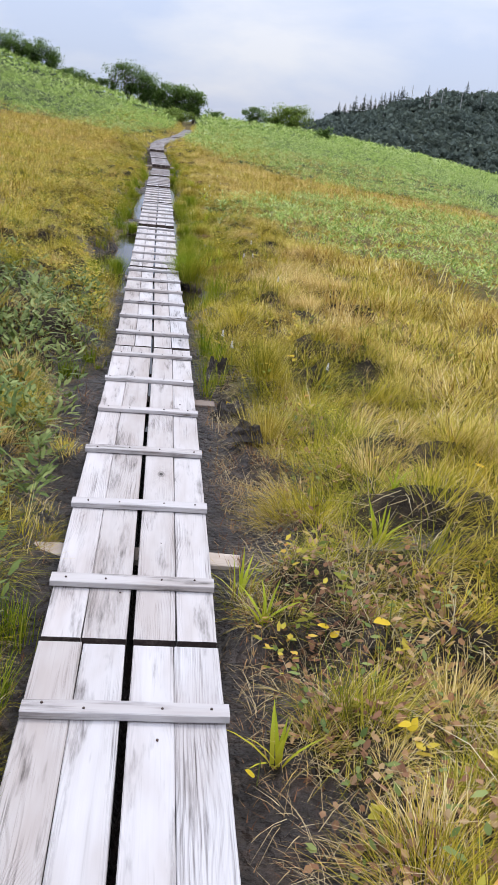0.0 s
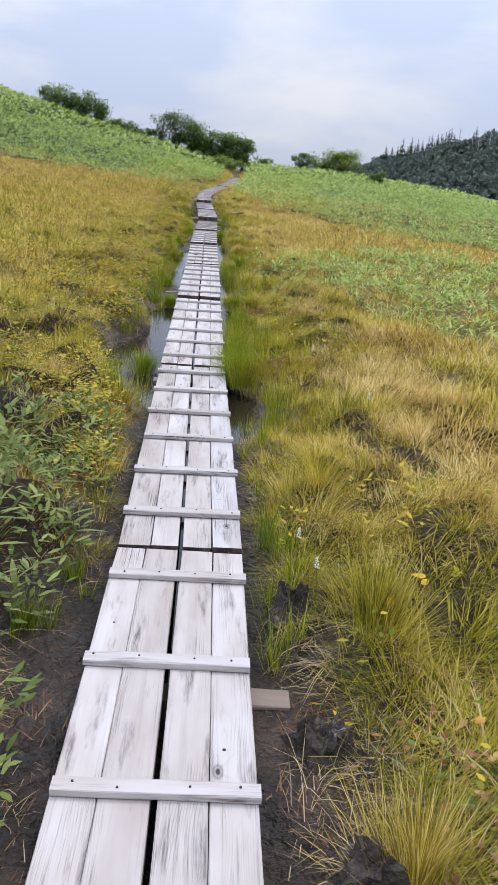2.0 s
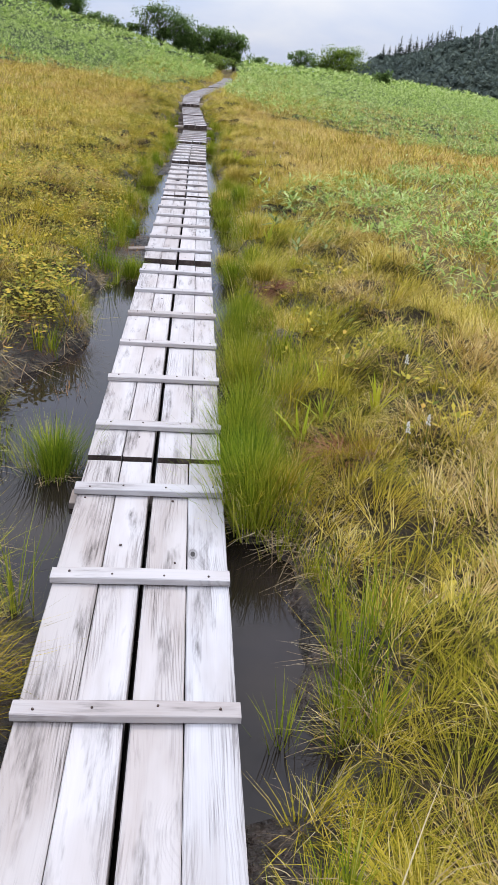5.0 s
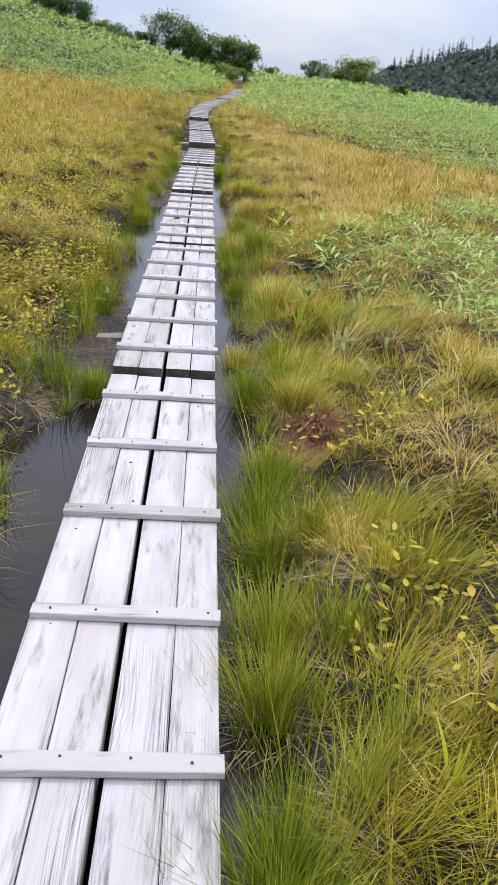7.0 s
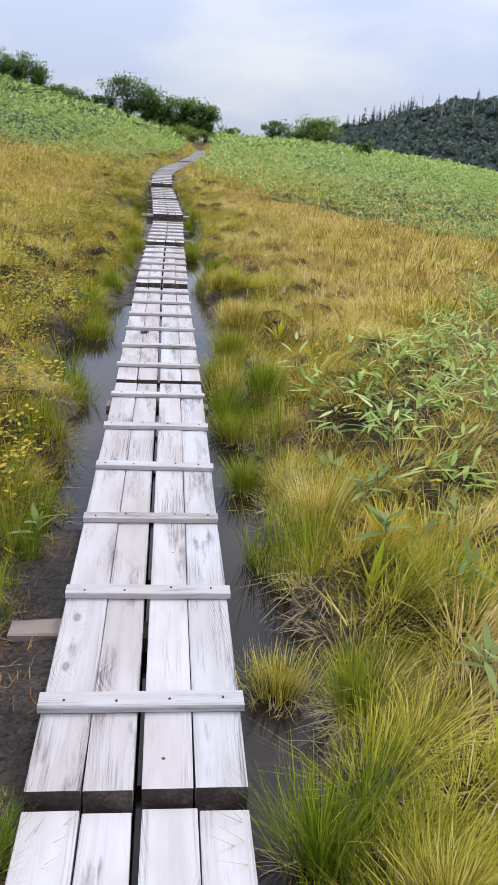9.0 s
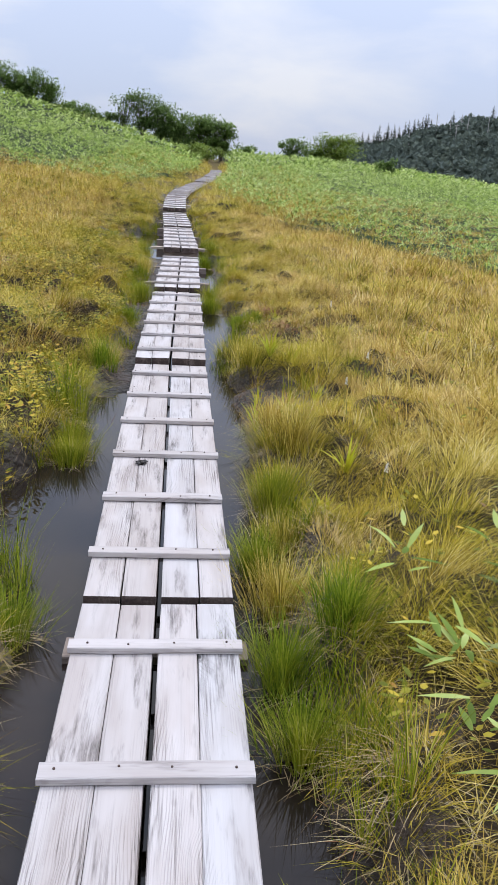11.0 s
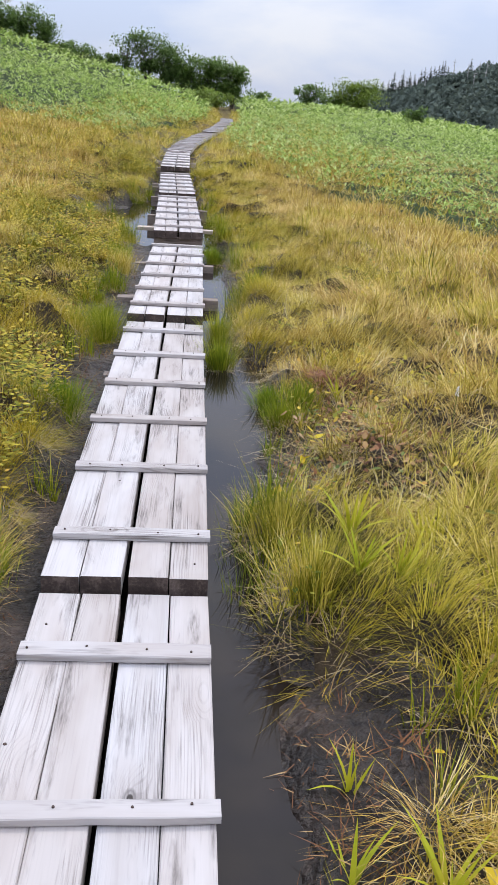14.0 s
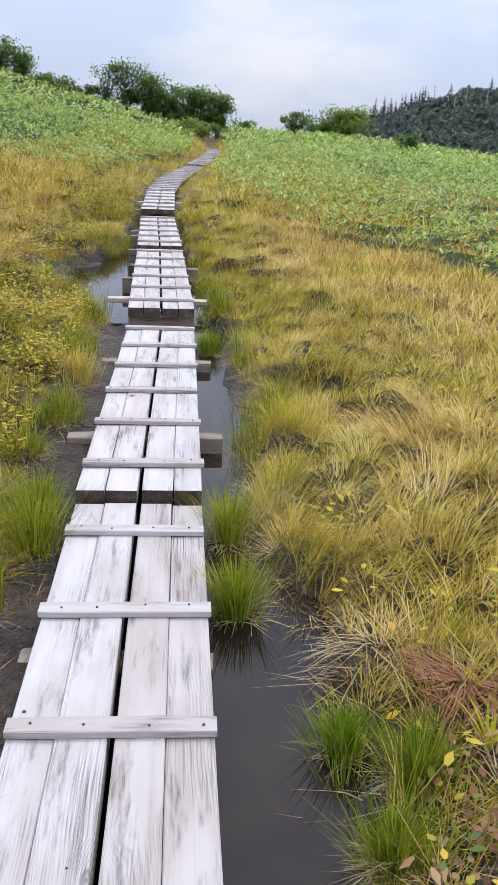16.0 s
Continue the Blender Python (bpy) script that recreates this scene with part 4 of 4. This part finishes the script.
herb_scatter(290, 6, 38, 12, lambda d, y: (d < 0) & (ripple(d, y, 1.3, 21) > -0.25) & (is_bamboo(middle(y) + d, y) < 0.4), 0.03, 0.19, 0.027, 0.019, 8, "autumn_herbs", HERB, "yellowing broad-leaved bog herbs among the sedge", "herbs")
herb_scatter(160, 1, 7.5, 1.6, lambda d, y: d < 0, 0.04, 0.16, 0.055, 0.022, 6, "bog_herbs", SASA, "dark green low herbs beside the boards", "herbs", (0.5, 1.4))
herb_scatter(40, 0.3, 30, 6, lambda d, y: (d > 0) & (ripple(d, y, 1.9, 22) > np.where(y < 4.5, 0.2, np.where((y > 18) & (y < 26), -0.1, 0.35))), 0.05, 0.14, 0.030, 0.019, 6, "meadow_herbs", HERB, "scattered yellow and green herb leaves in the grass", "herbs")
herb_scatter(60, 0.3, 24, 2.2, lambda d, y: (d > 0) & (ripple(d, y, 1.5, 23) > 0.5), -0.01, 0.045, 0.024, 0.018, 4, "fallen_leaves", LITTERLEAF, "brown and orange withered leaves lying in the grass", "fallen leaves", (0.7, 2.0))


herb_scatter(420, 0.3, 24, 1.4, lambda d, y: littered(d, y) > RNG.uniform(0.2, 1.0, len(d)), 0.0, 0.07, 0.026, 0.019, 3, "leaf_litter", LITTERLEAF, "brown withered leaves lying thick on the peat", "fallen leaves", (0.5, 2.2))
herb_scatter(60, 0.3, 24, 1.4, lambda d, y: littered(d, y) > RNG.uniform(0.2, 1.0, len(d)), 0.02, 0.08, 0.026, 0.018, 3, "low_green_herbs", SASA, "low dull green herb leaves in the litter", "herbs", (0.5, 1.7))


# ---- single plants, stumps and litter by the boards ----
def leaf_mesh(name, length, width, profile, lean, droop, material):
    v, t = blades(np.zeros((1, 3)), np.zeros(1), np.array([lean]), np.array([droop]), np.array([length]), np.array([width]), profile)
    return tri_mesh(name, v, t, [material], True)


BROAD = (0.25, 0.85, 1.0, 0.7)
BAMBOO_LEAVES = [leaf_mesh("leaf", 0.125, 0.028, BROAD, 0.75 + 0.2 * k, 0.1 + 0.1 * k, SASA) for k in range(4)]
STRAP_LEAVES = [leaf_mesh("leaf", 0.17, 0.0115, (0.7, 1.0, 0.85, 0.5), 0.12 + 0.13 * k, 0.06 + 0.10 * k, STRAP) for k in range(4)]
HERB_LEAVES = [leaf_mesh("leaf", 0.065, 0.05, (0.4, 1.0, 0.95, 0.6), 1.0 + 0.2 * k, 0.1, HERB) for k in range(3)]


def plant(name, y, off, meshes, count, stem_high, size, label, category, group, seed):
    q = random.Random(seed)
    x = float(middle(y)) + off
    ob = thing(name, pose(x, y, float(ground_height(x, y)) - 0.01, 0, 0, q.uniform(0, 360)), label, category, group)
    if stem_high:
        bm = bmesh.new()
        limb(bm, (0, 0, 0), (q.uniform(-0.02, 0.02), q.uniform(-0.02, 0.02), stem_high), 0.0024, 0.0015, 5)
        part("stem", bm, SASA, ob)
    for k in range(count):
        lf = new("leaf", q.choice(meshes))
        lf.parent = ob
        h = stem_high * (0.45 + 0.55 * k / count)
        s = size * q.uniform(0.75, 1.2)
        lf.matrix_local = pose(q.uniform(-0.012, 0.012), q.uniform(-0.012, 0.012), h, q.uniform(-14, 14), 0, 137.5 * k + q.uniform(-25, 25)) @ Matrix.Diagonal((s, s, s, 1))


def limb(bm, a, b, r0, r1, sides=6):
    a, b = Vector(a), Vector(b)
    q = (b - a).to_track_quat("Z", "Y")
    ring = [[bm.verts.new(p + q @ Vector((r * math.cos(2 * math.pi * i / sides), r * math.sin(2 * math.pi * i / sides), 0))) for i in range(sides)] for p, r in ((a, r0), (b, r1))]
    for i in range(sides):
        bm.faces.new((ring[0][i], ring[0][(i + 1) % sides], ring[1][(i + 1) % sides], ring[1][i]))
    bm.faces.new(ring[1])


BAMBOO_SPOTS = ((4.95, -0.78), (5.3, -0.58), (5.9, -0.46), (6.3, -0.62), (6.9, -0.95), (6.5, -0.85), (5.5, -0.9), (4.0, -0.5), (3.55, -0.46), (14.05, 1.0), (14.25, 1.2), (14.6, 0.98), (15.1, 1.15), (15.4, 1.3), (13.7, 1.05), (13.2, 0.95), (14.9, 1.45), (15.7, 1.0), (16.2, 1.2), (13.5, -0.62), (14.15, -0.42), (16.6, 1.6), (13.9, 0.82), (14.4, 0.86), (14.8, 0.80), (15.2, 0.9), (13.3, 1.2), (13.9, 1.35), (14.7, 1.6), (15.6, 1.5), (12.9, 1.05))
for n, (py, po) in enumerate(BAMBOO_SPOTS):
    plant("bamboo_grass_plant", py, po, BAMBOO_LEAVES, 8 + n % 4, 0.11 + 0.03 * (n % 3), 0.78, "bamboo grass plant with long pale green leaves", "bamboo grass", "bamboo grass plants", 300 + n)
STRAP_SPOTS = ((2.35, 0.42), (2.6, 0.36), (1.75, 0.40), (3.0, 0.95), (3.25, 1.05), (9.75, 0.72), (9.55, 0.60), (9.9, 0.98), (10.1, 0.75), (12.9, 0.9), (13.75, 0.75), (14.0, 0.85), (17.1, 0.72), (18.7, 0.72), (18.4, 0.52), (20.1, 0.75), (19.0, 0.58), (18.75, 0.54), (19.85, 0.88), (19.75, 0.72), (20.05, 1.0), (21.7, 0.95), (19.0, 0.95), (17.6, 0.9))
for n, (py, po) in enumerate(STRAP_SPOTS):
    plant("strap_leaf_plant", py, po, STRAP_LEAVES, 9 + n % 4, 0.0, 0.9 + 0.1 * (n % 4), "yellow-green plant with narrow strap-shaped leaves", "bog plant", "strap leaf plants", 400 + n)
HERB_SPOTS = ((1.9, 0.62), (2.1, 0.8), (2.3, 0.55), (2.0, 1.0), (1.7, 0.75), (2.5, 0.7), (2.9, 0.75), (3.3, 0.85), (4.4, 1.0), (4.9, 1.2), (1.5, 0.6), (1.6, 0.9), (5.6, 1.1), (2.7, -0.55), (3.2, -0.6), (4.4, -0.62), (8.4, 0.9), (10.6, 1.0), (11.9, 1.05), (16.9, -0.75), (18.9, -0.7), (19.2, -0.85), (19.6, -0.6), (20.2, -0.62), (21.5, 0.95), (21.0, 1.1), (18.2, 1.0), (22.3, 1.2))
for n, (py, po) in enumerate(HERB_SPOTS):
    plant("broad_leaved_herb", py, po, HERB_LEAVES, 7 + n % 4, 0.05 + 0.025 * (n % 3), 0.42, "low herb with rounded green and yellow leaves", "herb", "broad-leaved herbs", 500 + n)


YELLOW = grass_material("bright_yellow_leaf", (
    [(0.0, (0.55, 0.30, 0.04)), (0.4, (0.72, 0.52, 0.03)), (1.0, (0.62, 0.62, 0.05))],
    [(0.0, (0.50, 0.18, 0.04)), (0.4, (0.70, 0.42, 0.03)), (1.0, (0.72, 0.56, 0.04))]), 1.5, 0.6, 0.3, 0.15)
YELLOW_LEAVES = [leaf_mesh("leaf", 0.048, 0.034, (0.35, 0.95, 1.0, 0.6), 0.9 + 0.3 * k, 0.15 * k, YELLOW) for k in range(3)]
YELLOW_SPOTS = ((3.11, 0.94), (2.26, 0.61), (2.20, 0.78), (1.77, 0.73), (1.69, 0.34), (3.59, 1.52), (3.91, 1.14), (5.27, 0.77), (6.50, 1.15), (4.71, 0.53), (4.84, 0.48), (5.42, 0.93), (12.13, 0.79), (12.02, 0.75), (14.04, -0.50), (22.06, 1.12), (21.79, 1.14), (21.17, 0.76), (20.90, 0.86), (20.86, 0.68), (20.56, 0.54), (20.55, 0.69), (21.86, 0.73), (18.69, 0.83), (19.13, 0.83))
for n, (py, po) in enumerate(YELLOW_SPOTS):
    plant("yellow_herb", py, po, YELLOW_LEAVES, 1 + n % 2, 0.09 + 0.015 * (n % 3), 0.8 + 0.15 * (n % 3), "small herb with a bright yellow autumn leaf", "herb", "yellow-leaved herbs", 800 + n)


def stump(y, off, radius, high, seed):
    q = random.Random(seed)
    x = float(middle(y)) + off
    bm = bmesh.new()
    rings = []
    for j, (s, h) in enumerate(((1.7, -0.1), (1.35, 0.15), (1.1, 0.4), (1.0, 0.65), (0.95, 0.9), (0.75, 1.0), (0.5, 0.75), (0.2, 0.6))):
        row = []
        for k in range(22):
            a = 2 * math.pi * k / 22
            root = 1 + 0.3 * math.sin(3 * a + seed) + 0.18 * math.sin(7 * a + 2 * seed) + q.uniform(-0.14, 0.14)
            torn = (0.25 * math.sin(2 * a + seed) + q.uniform(-0.18, 0.18)) if 3 <= j <= 5 else q.uniform(-0.06, 0.06)
            row.append(bm.verts.new((radius * s * root * math.cos(a), radius * s * root * math.sin(a), high * (h + torn))))
        rings.append(row)
    for a, b in zip(rings, rings[1:]):
        for k in range(22):
            bm.faces.new((a[k], a[(k + 1) % 22], b[(k + 1) % 22], b[k]))
    bm.faces.new(rings[-1])
    ob = part("rotten_stump", bm, STUMP, None)
    ob.location = (x, y, float(ground_height(x, y)))
    tagged(ob, "dark rotten tree stump with a bleached top in the peat", "tree stump", "rotten stumps")


STUMP = plain("rotten_stump_wood", [(0.35, (0.02, 0.016, 0.014)), (0.58, (0.08, 0.065, 0.055)), (0.72, (0.36, 0.33, 0.31))], 9.0, 0.85, 0.9, 40.0, 0.3, 0.03)
stump(4.62, 0.46, 0.065, 0.10, 1)
stump(5.38, 0.42, 0.05, 0.10, 2)
stump(4.05, 0.50, 0.055, 0.06, 3)

# rust-red withered tussocks
for n, (ty, td) in enumerate(((9.42, 0.74), (12.35, 0.72), (21.9, 0.95))):
    k = 260
    az = RNG.uniform(0, 2 * np.pi, k)
    rad = np.abs(RNG.normal(0, 0.06, k))
    v, t = blades(np.stack([rad * np.cos(az), rad * np.sin(az), np.full(k, 0.02)], 1), az + RNG.normal(0, 0.4, k), RNG.uniform(0.5, 1.2, k), RNG.uniform(0.4, 1.0, k), 0.15 * RNG.uniform(0.6, 1.2, k), 0.0036 * RNG.uniform(0.7, 1.3, k), GRASS)
    ob = new("withered_tussock")
    ob.location = (float(middle(ty)) + td, ty, float(ground_height(float(middle(ty)) + td, ty)))
    tagged(ob, "rust-red withered tussock with drooping blades", "grass tussock", "withered tussocks")
    tuft = tagged(new("foliage", tri_mesh("foliage", v, t, [RUST], True)), kind="stuff")
    tuft.parent = ob


def flower_spike(y, off, high, seed):
    q = random.Random(seed)
    x = float(middle(y)) + off
    ob = thing("flower_spike", pose(x, y, float(ground_height(x, y)), q.uniform(-6, 6), q.uniform(-6, 6), 0), "small white flower spike on a thin stalk", "flower", "white flower spikes")
    bm = bmesh.new()
    limb(bm, (0, 0, 0), (0, 0, high), 0.002, 0.0012, 5)
    part("stalk", bm, SASA, ob)
    bm = bmesh.new()
    for k in range(14):
        a, h = 2.4 * k, high - 0.035 + 0.0032 * k
        m4 = Matrix.Translation((0.006 * math.cos(a) * (1.2 - k / 16), 0.006 * math.sin(a) * (1.2 - k / 16), h))
        bmesh.ops.create_icosphere(bm, subdivisions=1, radius=0.0038, matrix=m4)
    part("blossom", bm, PETAL, ob)


for n, (fy, fo) in enumerate(((5.35, 0.52), (5.6, 0.46), (5.0, 1.05), (9.15, 0.95), (9.3, 1.05), (9.85, 1.1), (17.3, 1.0), (18.55, 1.05), (19.2, 1.3), (7.6, 1.1), (21.0, 1.35))):
    flower_spike(fy, fo, 0.22 + 0.03 * (n % 3), 700 + n)

# a dark clod of dirt trodden onto a plank
bm = bmesh.new()
bmesh.ops.create_icosphere(bm, subdivisions=3, radius=0.026)
for vert in bm.verts:
    vert.co *= 1 + 0.7 * noise.noise(vert.co * 75)
    vert.co.z *= 0.3
clod = part("dirt_clod", bm, MUD, None)
clod.location = (float(middle(17.58)) - 0.115, 17.58, 0.006)
tagged(clod, "dark brown clod of dirt on the boardwalk", "dirt clod")


# ---- shrubs and trees on the crest ----
def shrub(x, y, wide, high, material, label, seed, leaf=0.135, count=2600, name="shrub", category="shrub"):
    r = random.Random(seed)
    g = np.random.default_rng(seed)
    z = float(ground_height(x, y)) - 0.1
    ob = thing(name, pose(x, y, z), label, category, "crest shrubs")
    bm = bmesh.new()
    tips = []
    for s in range(6):
        a = 2 * math.pi * s / 6 + r.uniform(-0.4, 0.4)
        out = r.uniform(0.12, 0.3) * wide
        p1 = (0.4 * out * math.cos(a), 0.4 * out * math.sin(a), 0.35 * high)
        p2 = (out * math.cos(a), out * math.sin(a), r.uniform(0.55, 0.8) * high)
        limb(bm, (0.05 * math.cos(a), 0.05 * math.sin(a), 0), p1, 0.045, 0.03)
        limb(bm, p1, p2, 0.03, 0.015)
        for q in range(3):
            t = (p2[0] + r.uniform(-0.28, 0.28) * wide, p2[1] + r.uniform(-0.28, 0.28) * wide, min(high * 1.0, p2[2] + r.uniform(-0.3, 0.35) * high))
            limb(bm, p2, t, 0.014, 0.005, 5)
            tips.append(t)
        tips.append(p1)
    part("trunk", bm, BARK, ob, "grey branching stems")
    tips = np.array(tips)
    count = int(count * 1.4)
    c = g.integers(0, len(tips), count)
    size = g.uniform(0.07, 0.17, len(tips))[c] * (wide + high) / 2
    pos = tips[c] + np.clip(g.normal(0, 1, (count, 3)), -1.9, 1.9) * size[:, None] * np.array([1, 1, 0.75])
    pos[:, 2] = np.where(pos[:, 2] < 0.05, 0.05 + 0.3 * g.uniform(0, 1, count), pos[:, 2])
    v, t = blades(pos, g.uniform(0, 6.28, count), g.uniform(0.3, 1.7, count), g.uniform(0, 0.4, count), leaf * g.uniform(0.7, 1.4, count), leaf * 0.6 * g.uniform(0.7, 1.3, count), (0.4, 1.0))
    crown = tagged(new("crown", tri_mesh("crown", v, t, [material], False)), kind="stuff")
    crown.parent = ob
    return ob


DARK = "dark green leafy shrub on the hill crest"
shrub(-6.0, 75.5, 1.5, 2.2, BUSH, "thin upright dark green shrub on the hill crest", 1, count=900)
shrub(-4.7, 75.0, 2.4, 2.6, BUSH, DARK, 2, count=4200)
shrub(-3.4, 74.5, 2.3, 2.2, BUSH, DARK, 3, count=3800)
shrub(-2.4, 74.0, 2.2, 2.3, BUSH, DARK, 4, count=3600)
shrub(-1.5, 73.2, 2.0, 2.1, BUSH, DARK, 5, count=3200)
shrub(-0.5, 72.2, 1.9, 2.2, BUSH, "dark green leafy shrub beside the path's notch", 6, count=3600)
shrub(0.55, 71.2, 1.9, 2.3, BUSH, "dark green leafy shrub beside the path's notch", 7, count=4200)
shrub(-0.7, 66.5, 1.8, 0.85, PALEBUSH, "pale green low shrub on the slope", 8, count=2600)
shrub(-12.4, 76, 2.6, 1.9, BUSH, DARK, 9, count=3200)
shrub(-11.0, 75.5, 2.0, 1.5, BUSH, DARK, 10, count=2400)
shrub(-8.6, 75, 2.0, 0.9, BUSH, "low dark green shrub on the hill crest", 11, count=1800)
shrub(-13.7, 76.3, 2.4, 1.5, BUSH, DARK, 18, count=2600)
shrub(-9.8, 75.2, 1.8, 0.8, BUSH, "low dark green shrub on the hill crest", 19, count=1500)
shrub(-7.2, 75, 1.6, 0.8, BUSH, "low dark green shrub on the hill crest", 20, count=1400)
shrub(-14.8, 77, 2.6, 1.7, BUSH, DARK, 17, count=2600)
shrub(2.4, 78, 1.6, 1.0, BUSH, "low dark green shrub on the hill crest", 12, count=1500)
shrub(5.9, 79, 2.0, 1.5, BUSH, DARK, 13, count=2200)
shrub(7.9, 79.5, 2.4, 1.9, PALEBUSH, "rounded yellow-green shrub behind the crest", 14, count=3600)
shrub(9.4, 79.5, 2.8, 2.0, PALEBUSH, "rounded yellow-green shrub behind the crest", 15, count=4200)
shrub(9.8, 63.8, 1.0, 1.05, BUSH, "small dark green shrub in the bamboo grass", 16, count=1300)


# ---- forested ridge far off ----
def ridge_crest(az):
    return np.interp(az, (-10, 5, 8, 11, 13.5, 15.5, 17.5, 21, 26, 40), (-2.5, -0.7, 0.0, 1.0, 1.75, 2.3, 2.65, 3.1, 3.6, 3.8))


def ridge_height(az, r):
    top = 600 * np.tan(np.radians(ridge_crest(az))) + 1.4
    k = np.clip((r - 230) / 370, 0, 1)
    fall = np.clip((r - 600) / 350, 0, 1)
    return -38 + (top + 38) * k ** 0.85 - fall * (top + 60) + 2.5 * ripple(az * 10, r, 45, 31) * k * (1 - fall)


RA, RR = np.meshgrid(np.linspace(-8, 40, 90), np.linspace(215, 960, 50))
rz = ridge_height(RA, RR)
ri = np.arange(RA.size).reshape(RA.shape)
rq = np.stack([ri[:-1, :-1], ri[:-1, 1:], ri[1:, 1:], ri[1:, :-1]], -1).reshape(-1, 4)
FLOOR = plain("far_forest_floor", [(0.3, (0.015, 0.026, 0.016)), (0.7, (0.05, 0.065, 0.035))], 0.03, 0.95, 0.3, 0.2)
ridge = new("backdrop_ridge", tri_mesh("backdrop_ridge", np.stack([RR * np.sin(np.radians(RA)), RR * np.cos(np.radians(RA)), rz], -1).reshape(-1, 3), rq, [FLOOR], True))
tagged(ridge, "distant dark forested mountain ridge", "ridge", kind="structure")


def woods():
    n = 2600
    az, r = RNG.uniform(4, 27, n), 300 + 310 * np.sqrt(RNG.uniform(0, 1, n))
    z = ridge_height(az, r)
    x, y = r * np.sin(np.radians(az)), r * np.cos(np.radians(az))
    h = RNG.uniform(4, 8, n) * np.where(r > 570, 0.7, 1)
    per = 38
    c = np.repeat(np.arange(n), per)
    k = len(c)
    u = RNG.normal(0, 1, (k, 3))
    u /= np.linalg.norm(u, axis=1)[:, None]
    u *= RNG.uniform(0.6, 1.05, (k, 1))
    root = np.stack([x[c] + u[:, 0] * h[c] * 0.42, y[c] + u[:, 1] * h[c] * 0.42, z[c] + h[c] * (0.55 + 0.45 * u[:, 2])], 1)
    stuff("far_woods", (root, RNG.uniform(0, 6.28, k), RNG.uniform(0.2, 1.6, k), RNG.uniform(0, 0.4, k), RNG.uniform(1.2, 2.8, k), RNG.uniform(1.1, 2.4, k)), (1.0,), HAZED_WOOD, "distant dark mixed forest covering the ridge", "forest")


woods()


def conifer(az, r, high, seed):
    g = np.random.default_rng(seed)
    x, y = r * math.sin(radians(az)), r * math.cos(radians(az))
    ob = thing("conifer", pose(x, y, float(ridge_height(np.float64(az), np.float64(r))) - 0.5), "tall dark conifer on the ridge skyline", "conifer tree", "ridge conifers")
    bm = bmesh.new()
    limb(bm, (0, 0, 0), (0, 0, high), 0.28, 0.05)
    part("trunk", bm, BARK, ob)
    n = 240
    s = g.uniform(0.15, 1, n)
    root = np.stack([np.zeros(n), np.zeros(n), s * high], 1)
    reach = high * 0.30 * (1.05 - s) * g.uniform(0.5, 1.25, n) + 0.3
    v, t = blades(root, g.uniform(0, 6.28, n), g.uniform(1.3, 1.8, n), g.uniform(0, 0.3, n), reach, reach * 0.5, (0.25, 1.0))
    crown = tagged(new("crown", tri_mesh("crown", v, t, [HAZED_WOOD], False)), kind="stuff")
    crown.parent = ob


def dead_tree(az, r, high, seed):
    q = random.Random(seed)
    x, y = r * math.sin(radians(az)), r * math.cos(radians(az))
    ob = thing("dead_tree", pose(x, y, float(ridge_height(np.float64(az), np.float64(r))) - 0.5), "bleached bare dead tree trunk on the ridge", "dead tree", "ridge dead trees")
    bm = bmesh.new()
    limb(bm, (0, 0, 0), (q.uniform(-0.4, 0.4), 0, high), 0.34, 0.1)
    part("trunk", bm, DEADWOOD, ob)
    bm = bmesh.new()
    for k in range(6):
        h0, a = high * q.uniform(0.5, 0.95), q.uniform(0, 6.28)
        limb(bm, (0, 0, h0), (1.6 * math.cos(a), 1.6 * math.sin(a), h0 + q.uniform(-0.2, 0.9)), 0.12, 0.04, 4)
    part("branch", bm, DEADWOOD, ob)


q = random.Random(5)
for n in range(34):
    conifer(9.2 + n * 0.145 + q.uniform(-0.06, 0.06) if n < 30 else q.uniform(13.3, 20), 596 + q.uniform(-8, 8), q.choice((9, 11, 12, 14, 16, 10)) * (0.7 if n < 6 else 1), 60 + n)
for n, (az, high) in enumerate(((13.75, 16), (14.55, 13), (14.9, 14), (15.15, 13), (15.55, 14), (16.7, 15), (11.4, 10), (12.2, 10), (17.9, 11))):
    dead_tree(az, 560 - 22 * (n % 3), high, 90 + n)
